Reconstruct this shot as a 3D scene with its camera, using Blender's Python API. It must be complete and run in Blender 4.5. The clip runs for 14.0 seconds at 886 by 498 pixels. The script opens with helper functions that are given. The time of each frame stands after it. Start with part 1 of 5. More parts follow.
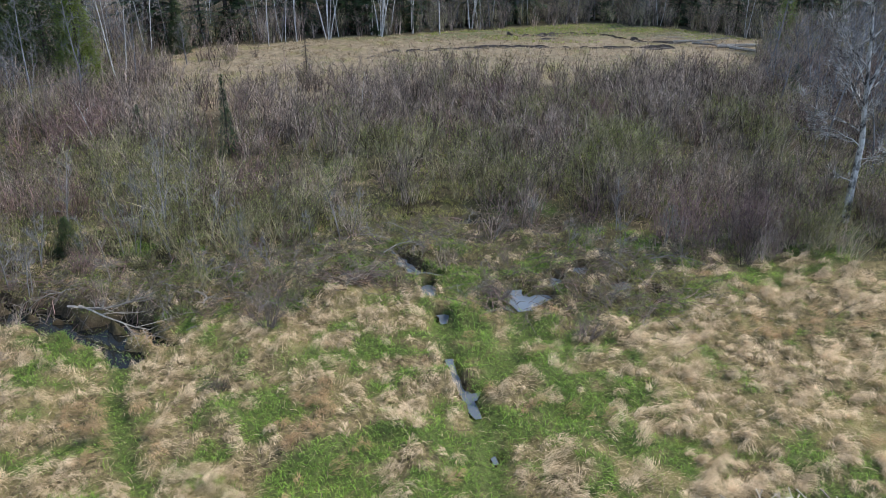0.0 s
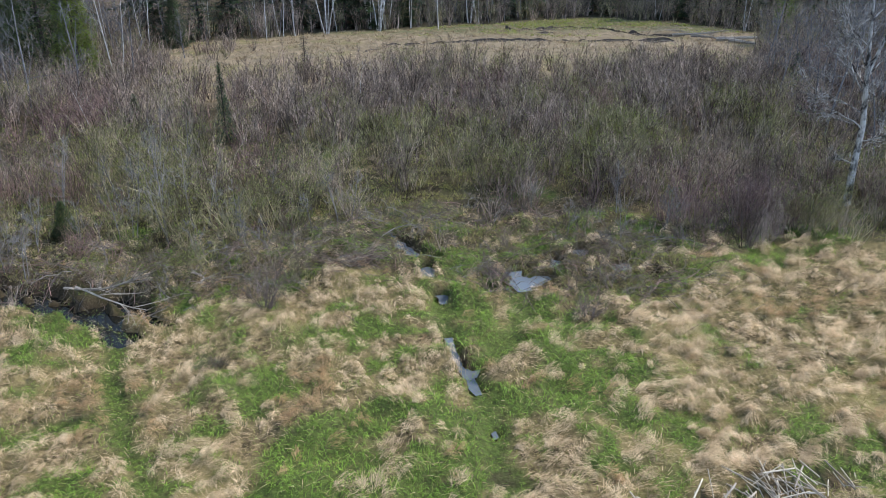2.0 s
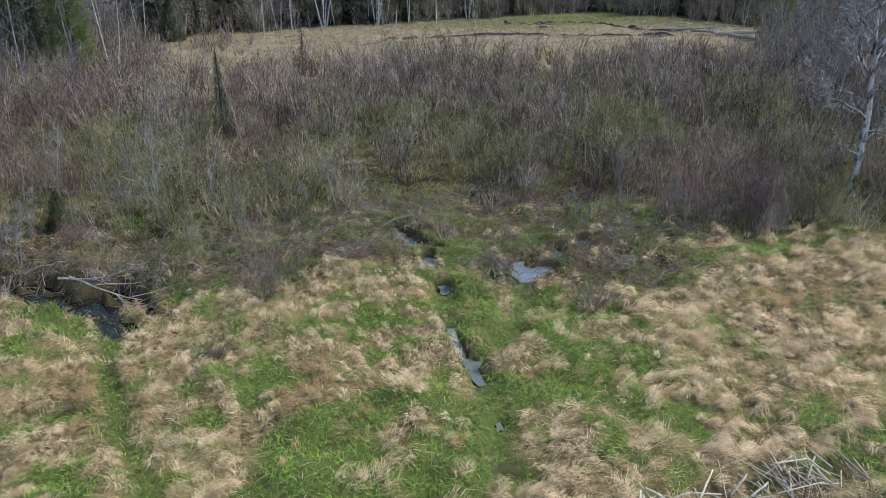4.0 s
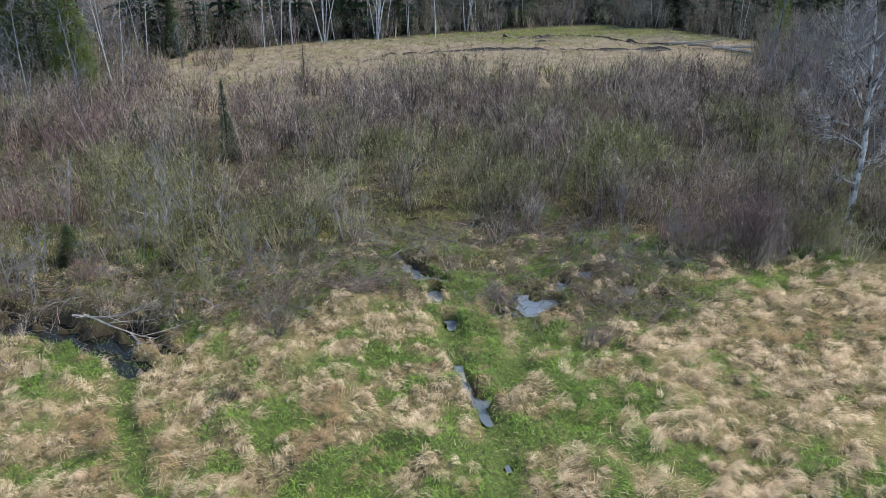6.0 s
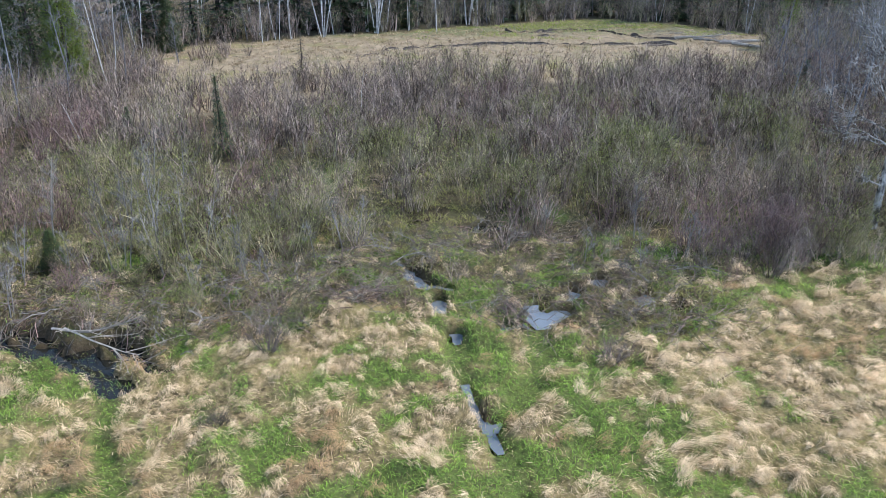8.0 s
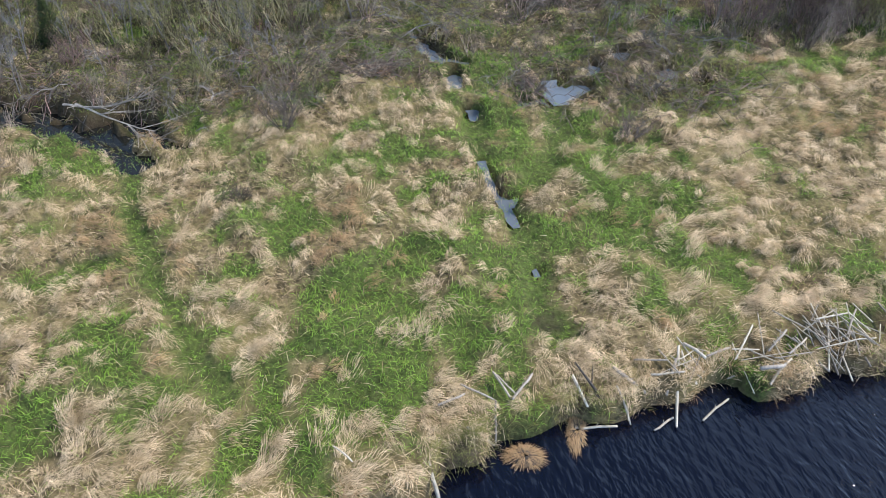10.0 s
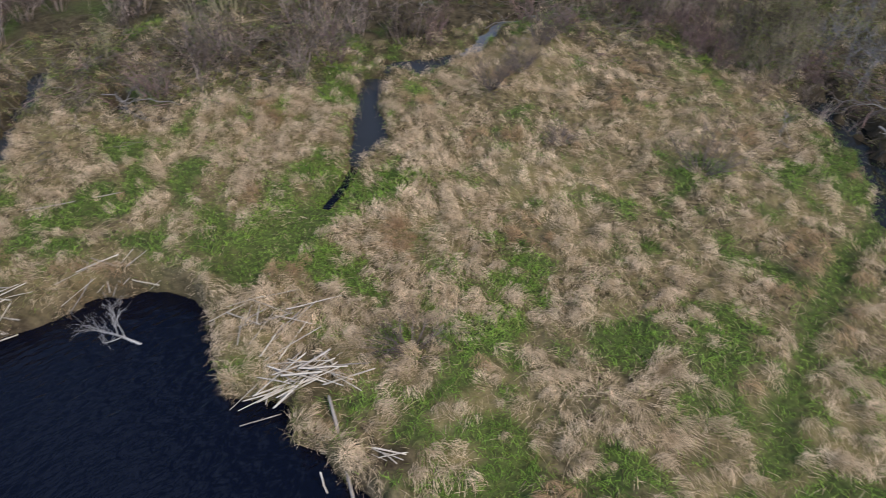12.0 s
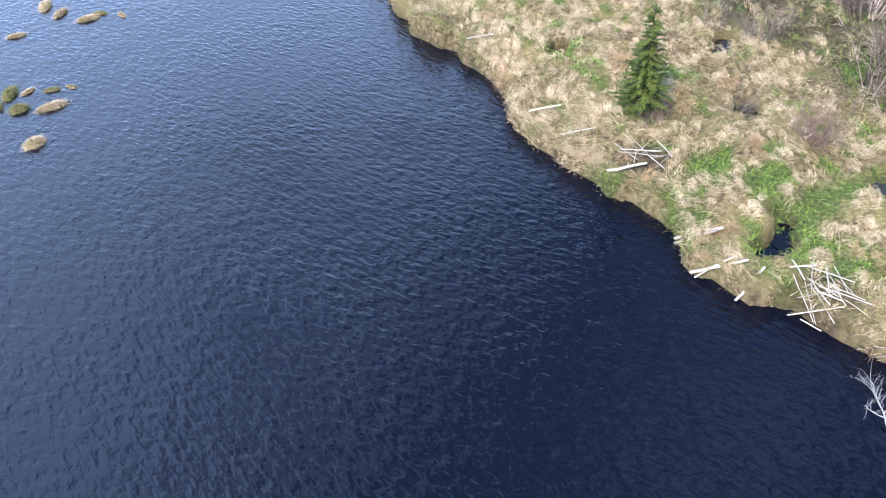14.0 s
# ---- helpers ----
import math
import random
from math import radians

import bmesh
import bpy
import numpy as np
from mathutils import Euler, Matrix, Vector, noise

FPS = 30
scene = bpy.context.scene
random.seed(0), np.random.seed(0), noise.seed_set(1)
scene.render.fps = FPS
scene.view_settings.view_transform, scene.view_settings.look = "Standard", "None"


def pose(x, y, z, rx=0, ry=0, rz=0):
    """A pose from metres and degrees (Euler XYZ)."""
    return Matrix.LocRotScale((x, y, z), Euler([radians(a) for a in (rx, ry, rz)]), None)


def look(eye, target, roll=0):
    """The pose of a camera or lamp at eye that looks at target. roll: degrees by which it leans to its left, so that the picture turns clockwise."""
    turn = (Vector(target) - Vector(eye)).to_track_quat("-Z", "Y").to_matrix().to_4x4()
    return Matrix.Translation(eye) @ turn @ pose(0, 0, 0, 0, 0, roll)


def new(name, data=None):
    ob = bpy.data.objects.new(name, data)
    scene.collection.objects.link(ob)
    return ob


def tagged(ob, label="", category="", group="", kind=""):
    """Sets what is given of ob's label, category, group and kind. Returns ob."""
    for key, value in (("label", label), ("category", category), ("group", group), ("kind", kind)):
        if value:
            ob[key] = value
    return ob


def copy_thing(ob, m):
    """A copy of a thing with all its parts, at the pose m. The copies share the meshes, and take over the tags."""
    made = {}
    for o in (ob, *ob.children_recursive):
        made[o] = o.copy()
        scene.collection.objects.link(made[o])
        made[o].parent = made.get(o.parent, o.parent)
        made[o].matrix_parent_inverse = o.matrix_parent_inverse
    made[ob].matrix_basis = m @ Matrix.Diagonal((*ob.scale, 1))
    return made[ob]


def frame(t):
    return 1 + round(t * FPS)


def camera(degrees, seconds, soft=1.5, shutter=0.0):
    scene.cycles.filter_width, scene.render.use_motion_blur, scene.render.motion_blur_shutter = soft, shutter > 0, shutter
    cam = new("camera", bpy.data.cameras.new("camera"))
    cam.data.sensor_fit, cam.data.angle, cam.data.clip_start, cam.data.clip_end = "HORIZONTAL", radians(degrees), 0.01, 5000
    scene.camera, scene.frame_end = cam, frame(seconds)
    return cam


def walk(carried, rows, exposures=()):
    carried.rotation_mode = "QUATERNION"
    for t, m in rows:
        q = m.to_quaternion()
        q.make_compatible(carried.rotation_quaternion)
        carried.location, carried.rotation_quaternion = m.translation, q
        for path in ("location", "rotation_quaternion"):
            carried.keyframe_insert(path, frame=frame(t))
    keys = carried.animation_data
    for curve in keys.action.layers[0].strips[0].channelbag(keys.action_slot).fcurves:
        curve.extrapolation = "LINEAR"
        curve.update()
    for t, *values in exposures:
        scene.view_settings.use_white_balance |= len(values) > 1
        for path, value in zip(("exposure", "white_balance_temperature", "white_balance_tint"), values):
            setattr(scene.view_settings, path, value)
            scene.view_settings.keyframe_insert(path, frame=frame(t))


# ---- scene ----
PATH = [
    (0, (-0.049, 0.079, 9.989), (-0.016, 1.922, 9.213), 0.3),
    (0.5, (-0.018, 0.035, 9.911), (0.016, 1.878, 9.135), 0.3),
    (1, (-0.032, 0.013, 9.798), (0.001, 1.856, 9.021), 0.2),
    (1.5, (-0.059, 0.018, 9.699), (-0.024, 1.859, 8.92), 0.2),
    (2, (-0.044, 0.008, 9.409), (-0.009, 1.85, 8.631), 0.1),
    (4.3, (-0.177, 0.263, 9.064), (-0.133, 2.102, 8.279), 0.2),
    (4.5, (-0.184, 0.269, 9.29), (-0.139, 2.112, 8.514), 0.1),
    (5, (-0.232, 0.276, 9.991), (-0.187, 2.12, 9.216), 0.1),
    (5.5, (-0.332, 0.254, 10.118), (-0.284, 2.099, 9.346), 0.1),
    (6, (-0.42, 0.199, 10.081), (-0.371, 2.044, 9.309), 0.1),
    (6.5, (-0.454, 0.226, 9.976), (-0.404, 2.07, 9.204), 0.1),
    (7, (-0.48, 0.622, 9.89), (-0.427, 2.465, 9.116), 0.2),
    (7.5, (-0.489, 1.294, 9.889), (-0.437, 3.138, 9.116), 0.1),
    (8, (-0.526, 1.601, 9.899), (-0.477, 3.44, 9.114), 0.1),
    (8.3, (-0.559, 1.672, 9.867), (-0.515, 3.472, 8.996), 0.1),
    (8.5, (-0.582, 1.658, 9.851), (-0.54, 3.419, 8.904), -0.1),
    (8.7, (-0.599, 1.65, 9.835), (-0.562, 3.367, 8.81), -0.2),
    (9.1, (-0.62, 1.648, 9.83), (-0.59, 3.266, 8.655), -0.5),
    (9.5, (-0.67, 1.655, 9.85), (-0.65, 3.187, 8.564), -0.4),
    (9.9, (-0.73, 1.67, 9.87), (-0.71, 3.177, 8.558), -0.3),
    (10.4, (-0.81, 1.7, 9.91), (-0.80, 3.20, 8.60), -0.2),
    (10.8, (-0.908, 1.74, 9.965), (-1.1, 3.232, 8.647), -0.1),
    (11, (-0.958, 1.742, 10.04), (-1.391, 3.178, 8.717), 0.0),
    (11.5, (-1.062, 1.717, 10.115), (-2.035, 2.852, 8.787), 0.7),
    (11.8, (-1.038, 1.671, 10.198), (-2.262, 2.519, 8.863), 0.8),
    (12, (-1.082, 1.698, 10.237), (-2.427, 2.329, 8.897), 0.7),
    (12.1, (-1.117, 1.684, 10.276), (-2.506, 2.198, 8.932), 0.7),
    (12.2, (-1.169, 1.673, 10.3), (-2.596, 2.065, 8.954), 0.6),
    (12.5, (-1.197, 1.748, 10.401), (-2.669, 1.761, 9.047), -0.2),
    (13, (-1.348, 1.615, 10.637), (-2.687, 1.034, 9.269), -1.0),
    (13.2, (-1.379, 1.568, 10.671), (-2.602, 0.77, 9.303), -1.4),
    (13.5, (-1.555, 1.672, 10.655), (-2.58, 0.623, 9.295), -2.2),
    (14, (-1.858, 1.47, 10.676), (-2.656, 0.241, 9.314), -3.5),
]
cam = camera(64.0, 14.0, soft=0.7, shutter=0.12)
walk(cam, [(t, look(eye, target, roll)) for t, eye, target, roll in PATH],
     exposures=[(0, 0.22, 7000, 8), (2, 0.26, 7000, 8), (4.5, 0.14, 7000, 7.5), (5.2, 0.14, 7000, 7.5), (6, 0.31, 6920, 7.5), (6.5, 0.4, 6880, 7.5), (7.5, 0.6, 6760, 8), (8.7, 0.68, 6720, 8.5), (10.8, 0.03, 7050, 10),
                (12.2, -0.38, 6900, 15), (13.2, 0.33, 6500, 13), (14, 1.0, 6380, 12)])

# ---- daylight: hazy sun, broken cloud ----
SUN_AZ, SUN_EL = radians(70), radians(50)      # azimuth clockwise from +y
world = bpy.data.worlds.new("sky")
world.use_nodes = True
scene.world = world
wn, wl = world.node_tree.nodes, world.node_tree.links
sky = wn.new("ShaderNodeTexSky")
sky.sky_type, sky.sun_disc = "NISHITA", False
sky.sun_elevation, sky.sun_rotation = SUN_EL, SUN_AZ
sky.air_density, sky.dust_density, sky.ozone_density = 1.2, 0.2, 3.0
# thin broken cloud over the whole sky
tc, cloud = wn.new("ShaderNodeTexCoord"), wn.new("ShaderNodeTexNoise")
cloud.inputs["Scale"].default_value, cloud.inputs["Detail"].default_value = 1.7, 6
wl.new(tc.outputs["Generated"], cloud.inputs[0])
cover = wn.new("ShaderNodeMapRange")
cover.inputs[1].default_value, cover.inputs[2].default_value = 0.24, 0.52
# unseen cloud added towards the horizon, +x and -y, to brighten the pond's reflection
bank, low = wn.new("ShaderNodeVectorMath"), wn.new("ShaderNodeMath")
bank.operation = "DOT_PRODUCT"
bank.inputs[1].default_value = (0.30, -0.22, -0.22)
wl.new(tc.outputs["Generated"], bank.inputs[0])
low.operation = "ADD"
wl.new(bank.outputs["Value"], low.inputs[0]), wl.new(cloud.outputs[0], low.inputs[1])
wl.new(low.outputs[0], cover.inputs[0])
veil = wn.new("ShaderNodeMix"); veil.data_type = "RGBA"
veil.inputs[7].default_value = (7.0, 10.0, 16.0, 1)
wl.new(cover.outputs[0], veil.inputs[0]), wl.new(sky.outputs[0], veil.inputs[6])
wl.new(veil.outputs[2], wn["Background"].inputs[0])
wn["Background"].inputs["Strength"].default_value = 0.14
sun = new("sun", bpy.data.lights.new("sun", "SUN"))
sun.data.energy, sun.data.angle, sun.data.color = 4.3, radians(4), (1.0, 0.92, 0.82)
sun.matrix_world = look((60 * math.sin(SUN_AZ) * math.cos(SUN_EL), 60 * math.cos(SUN_AZ) * math.cos(SUN_EL), 60 * math.sin(SUN_EL)), (0, 0, 0))

# ---- materials ----
def material(name, dark, light, scale=3.0, rough=0.85, fine=40.0, bump=0.3, spread=0.25, by="island", stretch=(1, 1, 1), thin=0.0, edge=(0.5, 1.0)):
    """Two-scale noise between two colours, with a random value per piece."""
    m = bpy.data.materials.new(name)
    m.use_nodes = True
    n, l = m.node_tree.nodes, m.node_tree.links
    p = n["Principled BSDF"]
    p.inputs["Roughness"].default_value = rough
    p.inputs["Specular IOR Level"].default_value = 0.25
    tc, mp = n.new("ShaderNodeTexCoord"), n.new("ShaderNodeMapping")
    geo = n.new("ShaderNodeNewGeometry")
    l.new(geo.outputs["Position"] if by == "island" else tc.outputs["Object"], mp.inputs[0])
    mp.inputs["Scale"].default_value = stretch
    big, small = n.new("ShaderNodeTexNoise"), n.new("ShaderNodeTexNoise")
    big.inputs["Scale"].default_value, small.inputs["Scale"].default_value = scale, fine
    big.inputs["Detail"].default_value = 5
    l.new(mp.outputs[0], big.inputs[0]), l.new(mp.outputs[0], small.inputs[0])
    add = n.new("ShaderNodeMath"); add.operation = "MULTIPLY_ADD"
    add.inputs[1].default_value = 0.5
    l.new(small.outputs[0], add.inputs[0]), l.new(big.outputs[0], add.inputs[2])
    ramp = n.new("ShaderNodeMapRange")
    ramp.inputs[1].default_value, ramp.inputs[2].default_value = edge
    l.new(add.outputs[0], ramp.inputs[0])
    mix = n.new("ShaderNodeMix"); mix.data_type = "RGBA"
    mix.inputs[6].default_value, mix.inputs[7].default_value = (*dark, 1), (*light, 1)
    l.new(ramp.outputs[0], mix.inputs[0])
    info = n.new("ShaderNodeObjectInfo")
    hsv = n.new("ShaderNodeHueSaturation")
    var = n.new("ShaderNodeMapRange")
    var.inputs[3].default_value, var.inputs[4].default_value = 1 - spread, 1 + spread
    l.new(geo.outputs["Random Per Island"] if by == "island" else info.outputs["Random"], var.inputs[0])
    l.new(var.outputs[0], hsv.inputs["Value"])
    l.new(mix.outputs[2], hsv.inputs["Color"])
    l.new(hsv.outputs[0], p.inputs["Base Color"])
    if thin:
        t, s = n.new("ShaderNodeBsdfTranslucent"), n.new("ShaderNodeMixShader")
        s.inputs[0].default_value = thin
        l.new(hsv.outputs[0], t.inputs[0])
        l.new(p.outputs[0], s.inputs[1]), l.new(t.outputs[0], s.inputs[2])
        l.new(s.outputs[0], n["Material Output"].inputs[0])
    if bump:
        b = n.new("ShaderNodeBump")
        b.inputs["Strength"].default_value, b.inputs["Distance"].default_value = bump, 0.02
        l.new(small.outputs[0], b.inputs["Height"]), l.new(b.outputs[0], p.inputs["Normal"])
    return m


def water_material(name, colour, ripple, wind=(2.2, 6.0)):
    m = bpy.data.materials.new(name)
    m.use_nodes = True
    n, l = m.node_tree.nodes, m.node_tree.links
    p = n["Principled BSDF"]
    p.inputs["Base Color"].default_value = (*colour, 1)
    p.inputs["Roughness"].default_value, p.inputs["IOR"].default_value = 0.05, 1.37
    geo, turn, mp = n.new("ShaderNodeNewGeometry"), n.new("ShaderNodeMapping"), n.new("ShaderNodeMapping")
    turn.inputs["Rotation"].default_value = (0, 0, radians(-14))      # crests run across the wind
    mp.inputs["Scale"].default_value = (*wind, 1)
    l.new(geo.outputs["Position"], turn.inputs[0]), l.new(turn.outputs[0], mp.inputs[0])
    a, b = n.new("ShaderNodeTexNoise"), n.new("ShaderNodeTexNoise")
    a.inputs["Scale"].default_value, b.inputs["Scale"].default_value = 1.0, 0.35
    a.inputs["Detail"].default_value, a.inputs["Roughness"].default_value, a.inputs["Distortion"].default_value = 2.5, 0.45, 0.3
    l.new(mp.outputs[0], a.inputs[0]), l.new(turn.outputs[0], b.inputs[0])
    gust = n.new("ShaderNodeMath"); gust.operation = "MULTIPLY"
    calm = n.new("ShaderNodeMapRange")
    calm.inputs[1].default_value, calm.inputs[2].default_value, calm.inputs[3].default_value, calm.inputs[4].default_value = 0.3, 0.7, 0.6, 1.1
    l.new(b.outputs[0], calm.inputs[0])
    l.new(a.outputs[0], gust.inputs[0]), l.new(calm.outputs[0], gust.inputs[1])
    bump = n.new("ShaderNodeBump")
    bump.inputs["Strength"].default_value, bump.inputs["Distance"].default_value = ripple, 0.06
    l.new(gust.outputs[0], bump.inputs["Height"]), l.new(bump.outputs[0], p.inputs["Normal"])
    return m


def ground_material():
    """Peaty soil, matted dry sedge and moss, mixed by the masks laid on the ground."""
    m = bpy.data.materials.new("marsh_soil")
    m.use_nodes = True
    n, l = m.node_tree.nodes, m.node_tree.links
    p = n["Principled BSDF"]
    p.inputs["Roughness"].default_value, p.inputs["Specular IOR Level"].default_value = 0.95, 0.15
    geo = n.new("ShaderNodeNewGeometry")

    def noise_at(scale, detail=6):
        t = n.new("ShaderNodeTexNoise")
        t.inputs["Scale"].default_value, t.inputs["Detail"].default_value = scale, detail
        l.new(geo.outputs["Position"], t.inputs[0])
        return t.outputs[0]

    def blend(fac, a, b):
        x = n.new("ShaderNodeMix"); x.data_type = "RGBA"
        l.new(fac, x.inputs[0])
        for s, v in ((x.inputs[6], a), (x.inputs[7], b)):
            if isinstance(v, tuple):
                s.default_value = (*v, 1)
            else:
                l.new(v, s)
        return x.outputs[2]

    def span(v, a, b):
        r = n.new("ShaderNodeMapRange")
        r.inputs[1].default_value, r.inputs[2].default_value = a, b
        l.new(v, r.inputs[0])
        return r.outputs[0]

    def mask(name):
        t = n.new("ShaderNodeAttribute"); t.attribute_name = name
        return t.outputs["Fac"]
    # straw, green and litter are darkened to imitate shade between tussocks and shrubs
    straw = blend(span(noise_at(7), 0.35, 0.65), (0.045, 0.035, 0.018), (0.20, 0.155, 0.085))
    straw = blend(span(noise_at(0.35), 0.45, 0.75), straw, (0.20, 0.17, 0.075))
    green = blend(span(noise_at(9), 0.35, 0.65), (0.018, 0.034, 0.008), (0.065, 0.105, 0.022))
    litter = blend(span(noise_at(3.5), 0.35, 0.65), (0.013, 0.011, 0.007), (0.07, 0.057, 0.034))
    litter = blend(span(noise_at(0.5), 0.5, 0.62), litter, (0.055, 0.048, 0.026))
    mud = blend(span(noise_at(12), 0.35, 0.65), (0.012, 0.009, 0.007), (0.05, 0.037, 0.026))
    c = blend(mask("wood"), straw, litter)
    c = blend(mask("meadow"), c, blend(span(noise_at(1.2), 0.3, 0.7), (0.11, 0.09, 0.06), (0.25, 0.20, 0.14)))
    c = blend(span(noise_at(0.22), 0.52, 0.72), c, blend(mask("meadow"), c, (0.13, 0.125, 0.045)))
    c = blend(mask("green"), c, green)
    c = blend(mask("mud"), c, mud)
    l.new(c, p.inputs["Base Color"])
    b = n.new("ShaderNodeBump")
    b.inputs["Strength"].default_value, b.inputs["Distance"].default_value = 0.7, 0.06
    l.new(noise_at(14), b.inputs["Height"]), l.new(b.outputs[0], p.inputs["Normal"])
    return m


SOIL = ground_material()
POND = water_material("pond_water", (0.0012, 0.0022, 0.0075), 0.75, (7.5, 3.2))
PUDDLE = water_material("dark_still_water", (0.012, 0.013, 0.012), 0.08)
# grey-blue base stands in for a weaker reflection of the sky
SKY_TINT = water_material("sky_tinted_still_water", (0.025, 0.029, 0.035), 0.08)
# the bright sky's reflection is put into this base colour
SKY_PALE = water_material("sky_pale_still_water", (0.10, 0.12, 0.145), 0.08)
STRAW = material("dry_sedge", (0.28, 0.205, 0.11), (0.89, 0.705, 0.49), 2.4, 0.7, 8, 0, 0.32, thin=0.3)
MEADOW = material("meadow_sedge_blade", (0.13, 0.105, 0.06), (0.44, 0.345, 0.245), 0.35, 0.75, 0.9, 0, 0.5, thin=0.3)
RUST = material("rusty_sedge", (0.25, 0.155, 0.08), (0.56, 0.385, 0.22), 1.2, 0.7, 9, 0, 0.3, thin=0.3)
GREEN = material("fresh_grass", (0.075, 0.165, 0.018), (0.32, 0.51, 0.085), 1.8, 0.6, 7, 0, 0.35, thin=0.35)
OLIVE = material("mossy_grass", (0.09, 0.094, 0.028), (0.29, 0.285, 0.095), 0.5, 0.7, 5, 0, 0.35, thin=0.3)
TWIG = material("alder_bark", (0.036, 0.026, 0.021), (0.345, 0.27, 0.222), 0.55, 0.8, 2.5, 0, 0.7, edge=(0.58, 0.94))
TWIG_OLIVE = material("budding_alder_bark", (0.036, 0.031, 0.018), (0.33, 0.29, 0.17), 0.55, 0.8, 2.5, 0, 0.7, edge=(0.58, 0.94))
TWIG_RED = material("red_osier_bark", (0.085, 0.052, 0.045), (0.26, 0.175, 0.155), 0.3, 0.8, 3, 0, 0.5)
TWIG_GREY = material("grey_dead_bark", (0.036, 0.03, 0.024), (0.215, 0.184, 0.148), 0.9, 0.85, 5, 0, 0.3)
SAPLING = material("pale_sapling_bark", (0.08, 0.074, 0.07), (0.25, 0.234, 0.222), 0.4, 0.85, 5, 0, 0.3)
BUD = material("young_leaf", (0.12, 0.15, 0.03), (0.28, 0.32, 0.08), 0.3, 0.6, 5, 0, 0.3, thin=0.4)
BARK = material("grey_tree_bark", (0.065, 0.064, 0.068), (0.21, 0.205, 0.215), 2.0, 0.85, 18, 0.5, 0.15, "object", (1, 1, 0.5))
PALEBARK = material("pale_poplar_bark", (0.03, 0.027, 0.025), (0.40, 0.385, 0.36), 3.0, 0.85, 11, 0.8, 0.1, "object", (1, 1, 0.6), edge=(0.64, 0.86))
BIRCH = material("birch_bark", (0.20, 0.19, 0.175), (0.56, 0.54, 0.51), 1.6, 0.7, 9, 0.2, 0.15, "object", (1, 1, 2.5))
DARKBARK = material("wet_dark_bark", (0.025, 0.02, 0.017), (0.08, 0.068, 0.06), 3, 0.85, 20, 0.5, 0.15, "object")
PEELED = material("peeled_wood", (0.24, 0.21, 0.165), (0.56, 0.51, 0.43), 1.5, 0.7, 14, 0.3, 0.25, "object", (1, 1, 0.35))
WEATHERED = material("weathered_wood", (0.14, 0.12, 0.10), (0.38, 0.34, 0.295), 2, 0.8, 16, 0.4, 0.3, "object", (1, 1, 0.35))
SILVER = material("silver_deadwood", (0.22, 0.212, 0.20), (0.48, 0.47, 0.45), 3, 0.75, 20, 0.3, 0.1, "object")
NEEDLE = material("spruce_needle", (0.012, 0.026, 0.012), (0.042, 0.072, 0.026), 1.0, 0.6, 7, 0, 0.35, thin=0.2)
NEEDLE_B = material("young_spruce_needle", (0.04, 0.065, 0.014), (0.16, 0.20, 0.05), 1.0, 0.6, 7, 0, 0.35, thin=0.3)
CEDAR = material("cedar_spray", (0.018, 0.034, 0.013), (0.075, 0.105, 0.036), 0.8, 0.6, 5, 0, 0.4, thin=0.2)
LARCH = material("larch_needle", (0.075, 0.108, 0.02), (0.18, 0.235, 0.05), 1.0, 0.6, 7, 0, 0.3, thin=0.4)

# ---- plan ----
SHORE = [(-17, -30), (-14.8, -21.4), (-13.8, -17.8), (-14.0, -15.4), (-13.6, -13.2), (-12.5, -11.3), (-12.6, -8.1), (-12.85, -6.8),
         (-12.55, -5.6), (-11.95, -4.5), (-12.35, -3.2), (-12.9, -1.5), (-12.9, 0.5), (-12.2, 1.3), (-11.5, 1.65), (-10.4, 1.35),
         (-9.7, 1.5), (-8.8, 2.4), (-7.0, 2.9), (-5.0, 4.6), (-2.4, 6.4), (-0.9, 7.5), (0.1, 8.66), (1.6, 8.88),
         (3.5, 9.08), (5.7, 9.7), (9.0, 10.0), (14, 8.5), (26, 0), (34, -24), (20, -60), (-16, -62), (-26, -44)]
POND_Z, STREAM_Z = -0.35, -0.05
CREEK = [(-15.3, 6.05), (-16.0, 6.62), (-17.4, 7.0), (-18.7, 7.75), (-19.3, 8.8), (-19.05, 9.9), (-19.1, 10.5)]
CREEK_UPPER = [(-19.1, 10.6), (-19.8, 11.8), (-20.45, 12.7), (-20.8, 13.9), (-20.8, 14.8)]
CREEK_TAIL = [(-15.4, 6.1), (-14.4, 5.3), (-13.8, 4.7)]
RILL = [(0.42, 16.3), (0.64, 15.0), (0.86, 14.5), (1.02, 13.8)]
WEST_POOL = [(-12.6, 18.4), (-11.2, 18.0), (-9.6, 17.6), (-8.6, 16.9), (-8.0, 16.2)]
SLOUGH = [(-23.0, -1.0), (-21.0, -1.6), (-20.0, -1.9), (-19.0, -2.2), (-18.3, -2.9), (-17.5, -3.4)]
INLET = [(-14.7, -4.1), (-14.0, -3.75), (-13.5, -3.9)]
DITCH_N = [(9.5, 92.6), (10.8, 91.4), (13.2, 92.6), (15.0, 93.2), (17.9, 95.2), (21.0, 94.5), (22.8, 91.3), (24.0, 87.6), (26.2, 86.0), (29.6, 84.5)]
DITCH_S = [(-6.5, 70.8), (-5.8, 73.2), (-3.4, 76.9), (-0.7, 77.3), (2.7, 80.0), (5.8, 81.0), (12.6, 80.4), (18.4, 80.8), (26.9, 79.8)]
